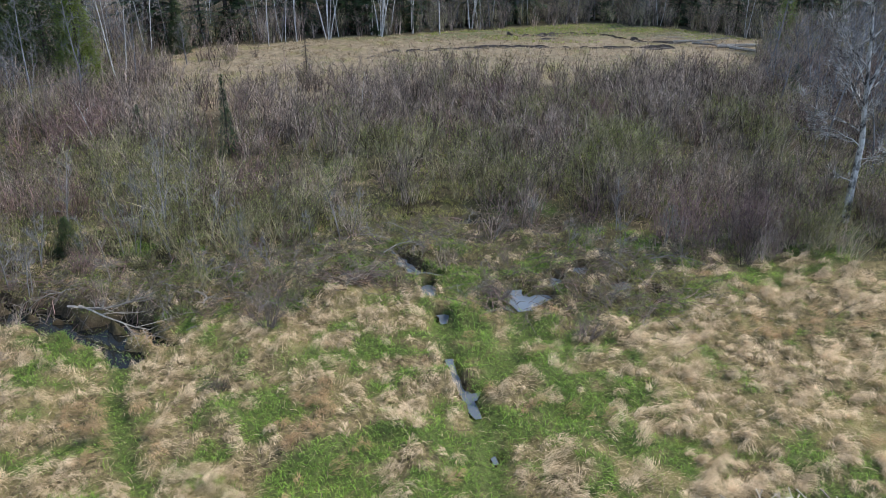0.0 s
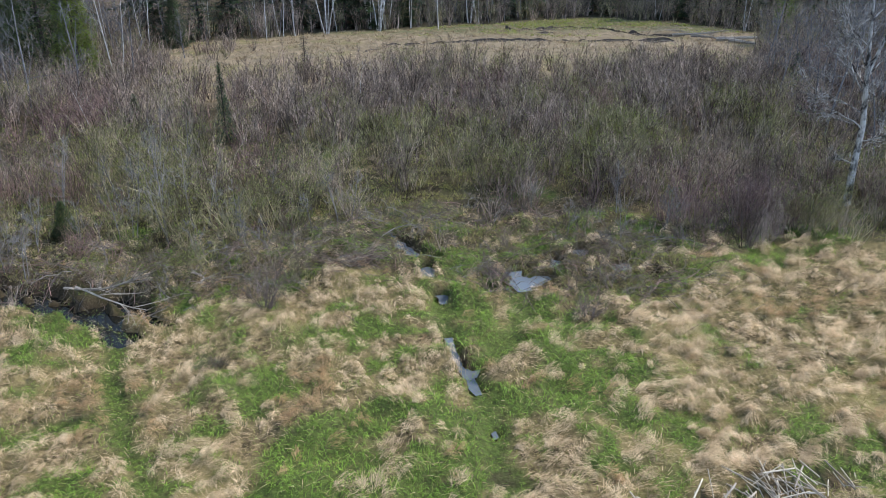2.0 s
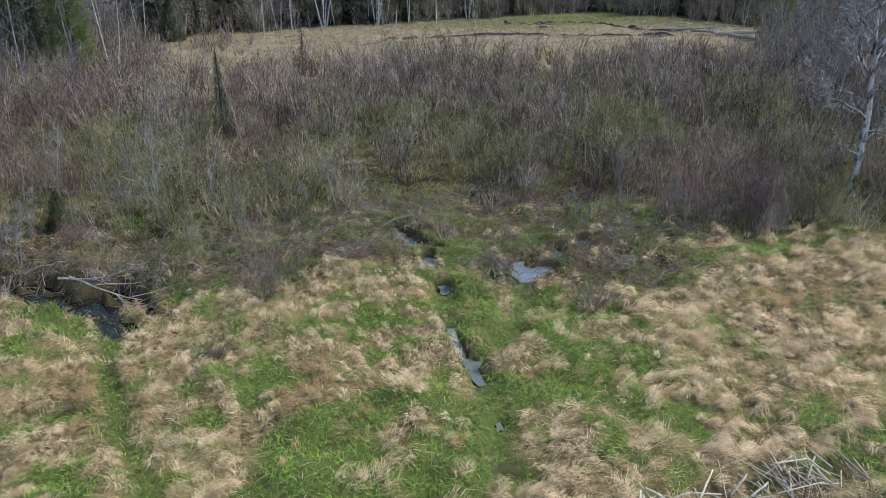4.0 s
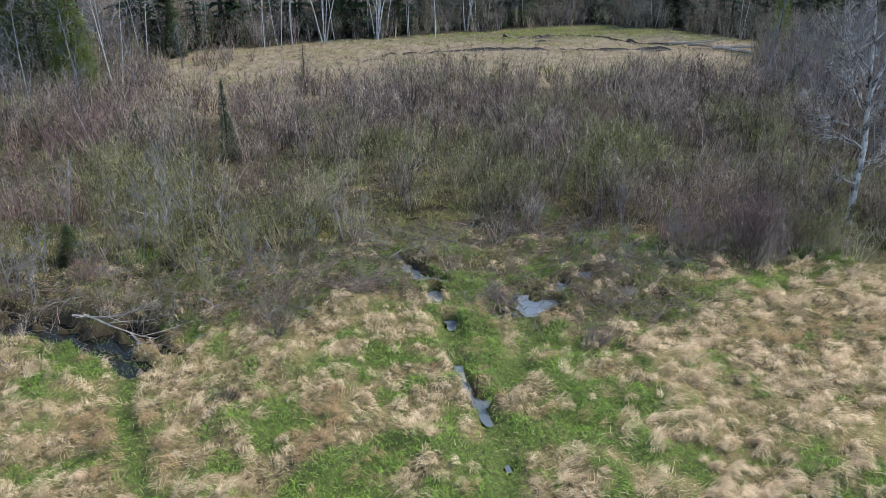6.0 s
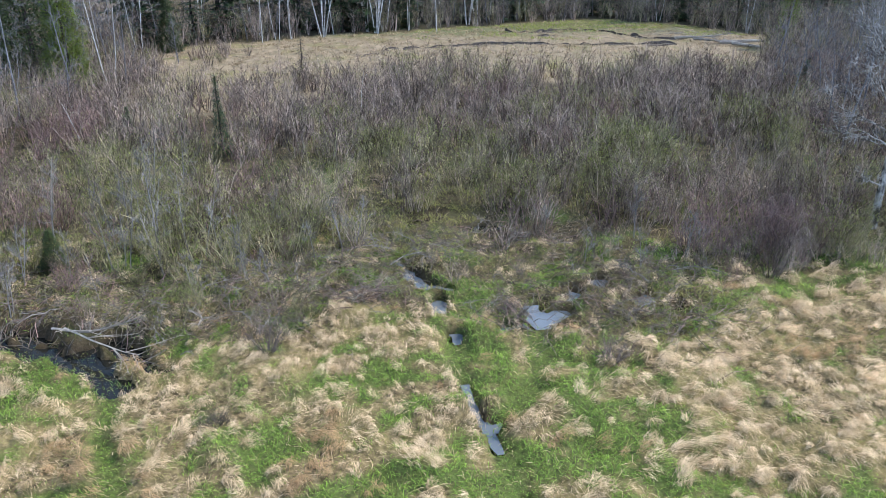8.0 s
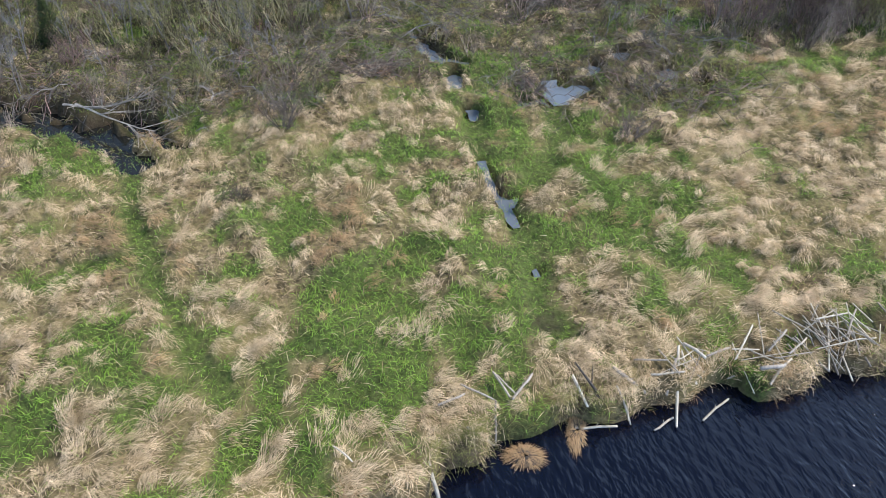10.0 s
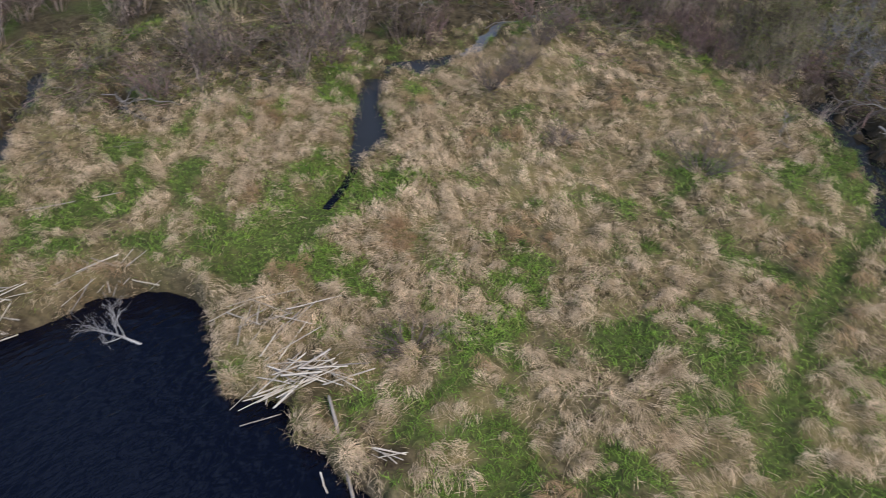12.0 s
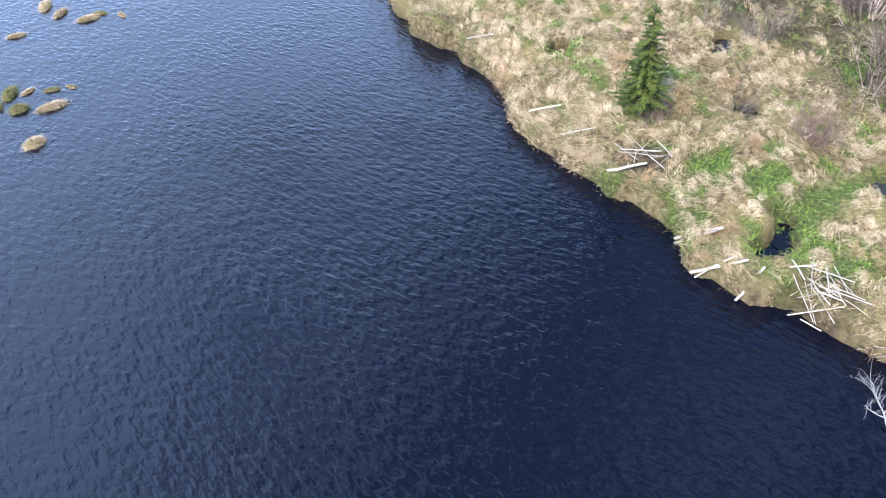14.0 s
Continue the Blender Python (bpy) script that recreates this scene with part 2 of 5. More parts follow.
POOLS = [([(-1.5, 23.7), (-1.0, 22.3), (-0.25, 21.2)], 0.3), ([(-0.6, 21.35), (0.1, 21.3)], 0.42), ([(-0.2, 20.6), (-0.05, 19.7)], 0.26), ([(0.25, 18.6), (0.32, 18.3)], 0.2),
         ([(2.6, 20.2), (2.75, 19.1)], 0.3), ([(2.8, 19.5), (3.5, 19.8)], 0.36), ([(3.7, 20.4), (4.1, 21.0)], 0.3), ([(4.8, 21.6), (5.2, 22.0)], 0.35)]
CHANNELS = POOLS + [(CREEK, 0.48), (CREEK_UPPER, 0.36), (CREEK_TAIL, 0.1), (RILL, 0.07), ([(0.85, 14.65), (1.12, 14.64)], 0.1), (WEST_POOL, 0.72), ([(-13.4, 19.7), (-12.3, 19.1)], 0.5), ([(-11.6, 18.9), (-10.6, 18.6)], 0.5), ([(-9.3, 18.4), (-8.3, 18.1)], 0.42), (SLOUGH, 0.46), (INLET, 0.3),
            ([(-8.1, 17.7), (-7.4, 17.2)], 0.6), ([(1.28, 12.35), (1.32, 12.2)], 0.06), ([(-16.2, -13.2), (-15.9, -13.0)], 0.35),
            ([(-17.9, -7.7), (-17.4, -7.3)], 0.3), ([(-20.6, -10.5), (-19.8, -10.1)], 0.35), ([(-20.4, 0.8), (-20.0, 1.1)], 0.4), ([(-22.6, -5.4), (-21.9, -4.5)], 0.3), ([(7.0, 20.1), (7.2, 20.3)], 0.3),
            ([(1.2, 26.6), (2.0, 27.0)], 0.6), ([(0.4, 28.0), (-1.0, 27.6)], 0.5),
            ([(1.6, 18.9), (2.2, 19.2)], 0.2), ([(6.0, 20.6), (6.3, 20.9)], 0.25)]
TRAILS = [([(-8.1, 15.8), (-7.45, 14.0), (-6.65, 12.4), (-5.8, 11.2), (-5.0, 10.0), (-4.3, 9.1)], 0.28),
          ([(1.0, 14.0), (1.15, 13.2), (1.3, 12.3), (1.2, 11.1), (1.5, 10.5)], 0.32),
          ([(1.2, 15.0), (2.0, 16.0), (2.5, 17.6), (2.5, 18.5)], 0.3), ([(0.36, 16.4), (0.2, 17.6), (0.25, 18.6)], 0.3),
          ([(-13.9, 4.8), (-12.9, 3.5), (-12.3, 2.5)], 0.5), ([(-17.7, -3.2), (-16.2, -4.0), (-14.7, -4.1)], 0.4),
          ([(-8.4, 12.5), (-7.1, 12.6)], 0.2)]
LUSH = [(-2.65, 17.9, 0.7), (-1.85, 16.2, 0.6), (-2.6, 11.7, 1.2), (-3.7, 13.2, 1.0), (-0.95, 15.3, 0.5), (1.05, 18.0, 1.1), (2.9, 17.3, 1.2), (3.0, 13.5, 1.4), (1.4, 13.1, 0.8),
        (10.7, 20.7, 0.9), (7.6, 19.0, 0.9), (12.2, 21.1, 0.6), (7.9, 11.6, 1.1), (-10.0, 15.5, 0.8), (4.9, 12.3, 1.2), (-1.4, 10.8, 1.4), (3.35, 15.5, 1.3), (1.25, 16.1, 0.8), (8.6, 19.9, 0.8)]
LUSH += [(-7.0, 9.6, 1.1), (-5.7, 8.9, 0.9), (-3.9, 8.0, 0.6), (-2.7, 7.8, 0.5), (-4.3, 13.4, 0.8), (-0.3, 10.9, 1.5), (2.3, 13.5, 1.2), (3.6, 14.4, 1.4), (1.2, 18.9, 1.2), (1.7, 16.7, 1.2),
         (-9.8, 7.7, 0.8), (-1.6, 10.0, 1.2), (-1.4, 16.5, 0.6), (-9.0, 6.7, 0.6), (-10.0, 16.7, 0.7), (-1.0, 12.2, 1.0), (-8.75, 5.95, 0.6), (-6.5, 5.6, 0.6), (-3.8, 9.5, 0.7), (-7.1, 10.0, 0.9)]
LUSH += [(-14.1, 3.9, 1.2), (-12.7, 3.5, 0.9), (-13.8, 6.3, 0.9), (-11.7, 4.1, 0.7), (-13.1, 3.0, 1.1), (-5.3, 6.6, 0.6), (-16.0, 1.9, 1.3), (-14.8, -1.2, 1.1), (-19.3, 6.8, 0.9), (-14.6, 4.8, 1.1),
         (-12.6, 2.3, 0.9), (-14.2, 1.0, 1.0), (-17.9, 1.2, 1.0), (-14.5, -2.5, 1.0), (-16.6, -2.3, 0.8), (-15.4, -3.9, 0.9), (-18.4, 6.3, 0.9), (-15.2, -5.3, 0.9), (-15.0, -6.4, 0.8), (-7.6, 8.6, 0.6)]
LUSH += [(-23.3, 15.0, 1.2), (-13.0, -5.6, 0.6), (-15.8, -11.5, 0.9), (-16.0, -12.8, 0.7), (-15.7, 1.2, 1.2), (-18.3, -16.2, 1.0), (-14.0, 2.3, 1.0), (-19.6, 13.6, 1.2), (5.5, 23.6, 0.8), (3.2, 22.0, 0.9),
         (0.5, 23.6, 0.8), (-2.4, 21.8, 0.6), (7.4, 21.6, 0.7), (1.0, 20.6, 1.1), (-18.3, 4.6, 0.5), (-21.5, 16.5, 1.4), (-20.0, 15.6, 0.9)]


def vnoise(x, y, scale, seed=0.0):
    """Smooth value noise from 0 to 1."""
    x, y = np.asarray(x) / scale + seed * 17.3, np.asarray(y) / scale - seed * 9.1
    i, j = np.floor(x), np.floor(y)
    u, v = x - i, y - j
    u, v = u * u * (3 - 2 * u), v * v * (3 - 2 * v)

    def corner(a, b):
        s = np.sin(a * 127.1 + b * 311.7 + seed * 74.7) * 43758.5453
        return s - np.floor(s)
    return (corner(i, j) * (1 - u) + corner(i + 1, j) * u) * (1 - v) + (corner(i, j + 1) * (1 - u) + corner(i + 1, j + 1) * u) * v


def smooth(a, b, v):
    t = np.clip((v - a) / (b - a), 0, 1)
    return t * t * (3 - 2 * t)


def line_distance(x, y, pts):
    best = np.full(np.shape(x), 1e9)
    for (ax, ay), (bx, by) in zip(pts, pts[1:]):
        dx, dy = bx - ax, by - ay
        t = np.clip(((x - ax) * dx + (y - ay) * dy) / (dx * dx + dy * dy), 0, 1)
        best = np.minimum(best, np.hypot(x - ax - t * dx, y - ay - t * dy))
    return best


def shore_distance(x, y):
    """Metres from the pond's edge, positive on land."""
    ring = SHORE + SHORE[:1]
    inside = np.zeros(np.shape(x), bool)
    for (ax, ay), (bx, by) in zip(ring, ring[1:]):
        if ay != by:
            inside ^= ((ay > y) != (by > y)) & (x < (bx - ax) * (y - ay) / (by - ay) + ax)
    d = line_distance(x, y, ring)
    return np.where(inside, -d, d) + (vnoise(x, y, 0.7, 3) - 0.5) * 0.55 + (vnoise(x, y, 2.3, 4) - 0.5) * 0.4


def wet(x, y):
    """0 on dry land to 1 in a channel."""
    w = np.zeros(np.shape(x))
    wob = (vnoise(x, y, 0.55, 8) - 0.5) * 0.55
    for pts, width in CHANNELS:
        near = line_distance(x, y, pts)
        w = np.maximum(w, 1 - smooth(width * 0.5 - 0.05, width * 0.5 + 0.16, near + wob * min(1.0, width * 2.2)))
    return w


def trail(x, y):
    w = np.zeros(np.shape(x))
    for pts, width in TRAILS:
        w = np.maximum(w, 1 - smooth(width * 0.6, width * 1.5, line_distance(x, y, pts) + (vnoise(x, y, 0.5, 9) - 0.5) * 0.3))
    return w


PILES = [(-9.15, 2.9, 0.7), (-13.1, -2.3, 0.8), (-13.2, 0.2, 0.35), (-10.6, 2.5, 0.3), (-13.8, -7.6, 0.6), (3.2, 9.5, 0.4), (5.0, 10.0, 0.45), (6.3, 10.4, 0.6), (7.6, 10.6, 0.5), (1.35, 10.75, 0.35), (-7.0, 3.65, 0.4)]
MIRE = [(-11.8, 19.0, 1.2), (-10.2, 18.6, 1.1), (-8.6, 18.0, 0.9), (-13.2, 19.6, 1.0)]


def bare(x, y):
    """1 where a heap of sticks has pressed the sedge down, and on the black mud by the pool."""
    b = np.zeros(np.shape(x))
    for a, c, r in PILES + MIRE:
        b = np.maximum(b, 1 - smooth(r * 0.6, r * 1.15, np.hypot(x - a, y - c)))
    return b


def lush(x, y):
    g = np.zeros(np.shape(x))
    for a, b, r in LUSH:
        g = np.maximum(g, np.exp(-((x - a) ** 2 + (y - b) ** 2) / (r * r)))
    g = np.minimum(g, 0.9) * 0.68 + (vnoise(x, y, 1.3, 11) - 0.5) * 0.55 + (vnoise(x, y, 0.42, 12) - 0.5) * 1.2 - 0.05
    g -= 0.13 * smooth(-10.5, -12.5, x)
    g -= 0.22 * smooth(4.5, 7, x) * smooth(10.5, 13, y) * (1 - smooth(19, 20, y))
    return np.maximum(smooth(-0.04, 0.44, g), trail(x, y))


FRONT_X = [-40, -26, -21, -18.5, -16, -13.5, -11, -8, -5.5, -4.4, -1.5, 5, 8.4, 8.8, 10.5, 13, 16, 40]
FRONT_Y = [8, 11, 14.6, 15.2, 16.4, 18.3, 19.8, 21.2, 22.3, 25, 27, 26.2, 25.6, 22.2, 21.4, 22.6, 22.2, 20]
BACK_X = [-60, -20, -17, -12, -9, 0, 15, 28, 40, 60]
BACK_Y = [38, 40, 41, 47, 50, 54, 56, 58, 60, 62]


def woods(x, y):
    """1 where the shrub thicket stands."""
    n = (vnoise(x, y, 3, 21) - 0.5) * 3
    w = smooth(-0.6, 0.6, y + n * 0.6 - np.interp(x, FRONT_X, FRONT_Y)) * (1 - smooth(-1, 1.5, y + n + (vnoise(x, y, 6, 22) - 0.5) * 8 - np.interp(x, BACK_X, BACK_Y)))
    left = smooth(-3, 3, -17.0 - (y - 42) * 0.36 - x + n) * smooth(24, 27, y)
    right = smooth(0, 2, x - 20 - (y - 50) * 0.52 + n) * smooth(40, 46, y)
    far = smooth(0, 3, y - np.interp(x, [-40, -30, -26, -24, -18, -12, -6, 0, 9, 24, 34, 40], [64, 68, 72, 80, 83, 88, 90, 94, 100, 108, 101, 88]) + n)
    return np.maximum(np.maximum(w, far), np.maximum(left, right))


BRUSH_X = [-40, -24, -20, -18, -14, -8, -5, -3, 0, 3, 6, 8, 9, 16, 40]
BRUSH_Y = [6, 9, 13.2, 14.4, 17.6, 17.6, 18.7, 19.4, 19.6, 18.6, 18.0, 19.6, 21.6, 22, 20]


def brushy(x, y):
    """1 on the rough, twiggy margin before the thicket and beyond the pond's west bank."""
    n = (vnoise(x, y, 1.8, 25) - 0.5) * 1.6
    return np.maximum(smooth(-0.4, 0.5, y + n - np.interp(x, BRUSH_X, BRUSH_Y)) * (1 - smooth(60, 66, y)),
                      smooth(-18.6, -20.2, x + n - 0.16 * y * (y < 0)) * (1 - smooth(24, 30, y)))


def height(x, y):
    d = shore_distance(x, y)
    near = smooth(130, 60, np.hypot(x, y))
    hummock = (vnoise(x, y, 1.15, 1) ** 1.6 * 0.34 + vnoise(x, y, 0.45, 2) * 0.19) * near * (1 - 0.7 * trail(x, y)) - 0.06 * near + vnoise(x, y, 6, 5) * 0.1 * near
    far = 6 * smooth(100, 190, y) + 5 * smooth(45, 130, np.abs(x)) * smooth(-30, 40, y)
    h = (hummock + far) * (1 - wet(x, y)) - 0.45 * wet(x, y)
    rim = smooth(-0.13, 0.1, d)
    return -1.2 * (1 - rim) + h * rim


def axis(lo, hi, step, mid, far, reach):
    """Close steps from lo to hi, wider ones out to mid, then growing to the horizon."""
    core = list(np.arange(lo, hi, step))
    up, s = [], step
    v = hi
    while v < reach:
        up.append(v)
        s = min(s * 1.25, mid) if v < far else s * 1.5
        v += s
    down, s = [], step
    v = lo - step
    while v > -reach:
        down.append(v)
        s = min(s * 1.25, mid) if v > -far else s * 1.5
        v -= s
    return np.array(down[::-1] + core + up)


def mesh_of(name, verts, faces, mat=None, shade=False):
    me = bpy.data.meshes.new(name)
    me.from_pydata(np.asarray(verts, float), [], np.asarray(faces, int))
    if mat:
        me.materials.append(mat)
    if shade:
        me.polygons.foreach_set("use_smooth", np.ones(len(me.polygons), bool))
    return me


def part(name, verts, faces, mat, parent=None, label="", shade=False):
    """One mesh object, under a thing or a part where a parent is given."""
    ob = new(name, mesh_of(name, verts, faces, mat, shade))
    ob.parent = parent
    return tagged(ob, label)


GX, GY = axis(-23.0, 12.5, 0.19, 1.5, 110, 2600), axis(-20.0, 24.0, 0.19, 1.5, 115, 2600)
gx, gy = np.meshgrid(GX, GY)
fx, fy = gx.ravel(), gy.ravel()
nx, ny = len(GX), len(GY)
idx = np.arange(nx * ny).reshape(ny, nx)
quads = np.stack([idx[:-1, :-1], idx[:-1, 1:], idx[1:, 1:], idx[1:, :-1]], -1).reshape(-1, 4)
ground = tagged(part("ground", np.stack([fx, fy, height(fx, fy)], -1), quads, SOIL, shade=True),
                "marshy ground with matted sedge and dark mud", "ground", kind="structure")
shore_d = shore_distance(fx, fy)
masks = {"green": np.maximum(lush(fx, fy) * 0.85, smooth(0.45, 0.75, vnoise(fx, fy, 4, 30)) * 0.1 * woods(fx, fy)) * (1 - smooth(30, 40, fy) * 0.9),
         "meadow": smooth(34, 42, fy) * (1 - woods(fx, fy)),
         "wood": np.maximum(woods(fx, fy), brushy(fx, fy) * 0.9),
         "mud": np.maximum(smooth(0.15, 0.6, wet(fx, fy)), 1 - smooth(-0.1, 0.12, shore_d))}
masks["mud"] = np.maximum(masks["mud"], 0.6 * bare(fx, fy))
masks["green"] = np.maximum(masks["green"], 0.6 * smooth(86, 94, fy + (fx - 10) * -0.1) * (1 - masks["wood"]))
for key, value in masks.items():
    ground.data.attributes.new(key, "FLOAT", "POINT").data.foreach_set("value", value.astype(np.float32))


def ditch(pts, seed, deep):
    """A cut in the peat: near lip, dark floor and an upright far bank, with a ragged width."""
    p = np.array(pts, float)
    t = np.linspace(0, len(p) - 1, 12 * len(p))
    p = np.c_[np.interp(t, range(len(p)), p[:, 0]), np.interp(t, range(len(p)), p[:, 1])]
    n = len(p)
    w = deep * (0.06 + 2.4 * vnoise(t * 3, t * 0, 1.0, seed) ** 2 + 0.5 * vnoise(t * 11, t * 0, 1.0, seed + 2) ** 2)
    p[:, 1] += (vnoise(t * 2, t * 0, 1.0, seed + 1) - 0.5) * 0.8
    g = height(p[:, 0], p[:, 1])
    rows = [np.c_[p[:, 0], p[:, 1] + a * w, g + b * w] for a, b in ((-1.3, -0.15), (-0.8, 0.12), (-0.5, 0.06), (0.55, 0.06), (0.7, 0.42), (1.2, 0.40), (2.4, -0.15))]
    f = [(i * n + j, i * n + j + 1, (i + 1) * n + j + 1, (i + 1) * n + j) for i in range(6) for j in range(n - 1)]
    return tagged(part("ditch", np.concatenate(rows), f, DARKBARK), "dark peat ditch cut through the pale meadow", "ditch", kind="structure")


ditch(DITCH_N, 5, 0.5)
ditch(DITCH_S, 9, 0.3)
ditch([(13.0, 88.3), (15.3, 89.6)], 14, 0.32)


def sheet(name, x0, y0, x1, y1, z, mat, label):
    ob = part(name, [(x0, y0, z), (x1, y0, z), (x1, y1, z), (x0, y1, z)], [(0, 1, 2, 3)], mat)
    return tagged(ob, label, "water", kind="structure")


def ribbon(pts, half, z, mat, label, ragged=0.0):
    """A strip of water that follows a channel and ends in its banks."""
    p = np.array(pts, float)
    k = np.linspace(0, len(p) - 1, 7 * len(p))
    p = np.c_[np.interp(k, range(len(p)), p[:, 0]), np.interp(k, range(len(p)), p[:, 1])]
    t = np.gradient(p, axis=0)
    t /= np.linalg.norm(t, axis=1)[:, None]
    p[0] -= t[0] * half * 0.7
    p[-1] += t[-1] * half * 0.7
    s = np.stack([-t[:, 1], t[:, 0]], 1) * half
    a, b = ragged * (vnoise(p[:, 0], p[:, 1], 0.35, 91)[:, None] - 0.5), ragged * (vnoise(p[:, 0], p[:, 1], 0.4, 92)[:, None] - 0.5)
    a, b = np.maximum(a, -0.97), np.maximum(b, -0.97)
    v = np.concatenate([np.c_[p - s * (1 + a), np.full(len(p), z)], np.c_[p + s * (1 + b), np.full(len(p), z)]])
    n = len(p)
    f = [(i, i + 1, n + i + 1, n + i) for i in range(n - 1)]
    return tagged(part("water", v, f, mat), label, "water", kind="structure")


sheet("water", -60, -70, 40, 12, POND_Z, POND, "dark blue rippled pond water beside the sedge bank")
for i, (pts, width) in enumerate(CHANNELS):
    # channels whose water has the sky's reflection painted in its colour
    sky_pale = pts is RILL or pts is CREEK_UPPER or i < len(POOLS) or width < 0.29 and pts not in (CREEK_TAIL, INLET)
    ribbon(pts, width * 0.5 + (0.09 if pts is INLET else 0.05 if pts is CREEK_TAIL else 0.07 if pts is RILL else 0.05 if width < 0.1 else 0.1 if i < len(POOLS) else 0.16 if sky_pale else 0.22), STREAM_Z - (0.14 if pts is INLET else -0.07 if i < len(POOLS) else 0.0 if sky_pale else 0.06 if len(pts) == 2 else 0) - 0.0008 * i, SKY_PALE if sky_pale else SKY_TINT if pts in (SLOUGH, CREEK) else POND if pts in (CREEK_TAIL, INLET) else PUDDLE,
           "still water between green grass, coloured pale for the sky's reflection" if sky_pale else "still dark water in a narrow marsh channel", 1.3 if i < len(POOLS) else 0.8 if sky_pale or len(pts) == 2 or pts in (INLET, SLOUGH) else 0.0)

# ---- shapes that plants and wood are made of ----
rng = np.random.default_rng(7)


def tubes(p0, p1, r0, r1, n=3):
    """Tapered n-sided rods between pairs of points."""
    p0, p1 = np.asarray(p0, float), np.asarray(p1, float)
    d = p1 - p0
    d /= np.linalg.norm(d, axis=1)[:, None] + 1e-9
    ref = np.where(np.abs(d[:, 2:3]) > 0.9, [[1.0, 0, 0]], [[0, 0, 1.0]])
    a = np.cross(d, ref)
    a /= np.linalg.norm(a, axis=1)[:, None] + 1e-9
    b = np.cross(d, a)
    k = np.arange(n) * 2 * np.pi / n
    ring = np.cos(k)[None, :, None] * a[:, None] + np.sin(k)[None, :, None] * b[:, None]
    v = np.concatenate([p0[:, None] + ring * np.reshape(r0, (-1, 1, 1)), p1[:, None] + ring * np.reshape(r1, (-1, 1, 1))], 1)
    i = np.arange(n)
    j = (i + 1) % n
    f = np.concatenate([np.stack([i, j, n + j], 1), np.stack([i, n + j, n + i], 1)])
    return v.reshape(-1, 3), (f[None] + (np.arange(len(p0)) * 2 * n)[:, None, None]).reshape(-1, 3)


def rods(segments, n=3):
    s = np.array(segments, float)
    return tubes(s[:, 0:3], s[:, 3:6], s[:, 6], s[:, 7], n)


def stem_tube(segments, n=6):
    """One unbroken tapered tube through consecutive rods."""
    s = np.array(segments, float)
    p = np.concatenate([s[:, 0:3], s[-1:, 3:6]])
    rad = np.concatenate([s[:, 6], s[-1:, 7]])
    k = np.arange(n) * 2 * np.pi / n
    ring = np.stack([np.cos(k), np.sin(k), 0 * k], 1)
    v = (p[:, None] + ring[None] * rad[:, None, None]).reshape(-1, 3)
    i, j = np.arange(n), (np.arange(n) + 1) % n
    f = np.concatenate([np.stack([i, j, n + j], 1), np.stack([i, n + j, n + i], 1)])
    return v, (f[None] + (np.arange(len(s)) * n)[:, None, None]).reshape(-1, 3)


def blades(base, way, length, width, rise, drop):
    """Bent grass blades: base (N,3), way (N,2), how far the middle rises and the tip drops, as shares of the length."""
    n = len(base)
    length = np.broadcast_to(length, n)[:, None]
    width = np.broadcast_to(width, n)[:, None]
    rise, drop = np.broadcast_to(rise, n)[:, None], np.broadcast_to(drop, n)[:, None]
    w3 = np.c_[way, np.zeros(n)]
    side = np.c_[-way[:, 1], way[:, 0], np.zeros(n)] * width * 0.5
    up = np.array([[0, 0, 1.0]])
    flat = np.sqrt(np.clip(1 - rise ** 2, 0.02, 1))
    mid = base + (w3 * flat + up * rise) * length * 0.5
    tip = mid + (w3 * np.sqrt(np.clip(1 - drop ** 2, 0.02, 1)) - up * drop) * length * 0.5
    v = np.stack([base - side, base + side, mid + side * 0.85, mid - side * 0.85, tip], 1).reshape(-1, 3)
    f = np.array([(0, 1, 2), (0, 2, 3), (3, 2, 4)])
    return v, (f[None] + (np.arange(n) * 5)[:, None, None]).reshape(-1, 3)


def joined(pieces):
    vs, fs, at = [], [], 0
    for v, f in pieces:
        vs.append(v), fs.append(np.asarray(f) + at)
        at += len(v)
    return np.concatenate(vs), np.concatenate(fs)


def spread_copies(proto, xy, size, turn, lift=0.0):
    """Copies of one shape on the ground, joined."""
    v, f = proto
    n = len(xy)
    c, s = np.cos(turn)[:, None], np.sin(turn)[:, None]
    x, y, z = v[:, 0][None], v[:, 1][None], v[:, 2][None]
    k = np.broadcast_to(size, n)[:, None]
    g = height(xy[:, 0], xy[:, 1])[:, None] + lift
    out = np.stack([(x * c - y * s) * k + xy[:, :1], (x * s + y * c) * k + xy[:, 1:], z * k + g], -1)
    return out.reshape(-1, 3), (np.asarray(f)[None] + (np.arange(n) * len(v))[:, None, None]).reshape(-1, 3)


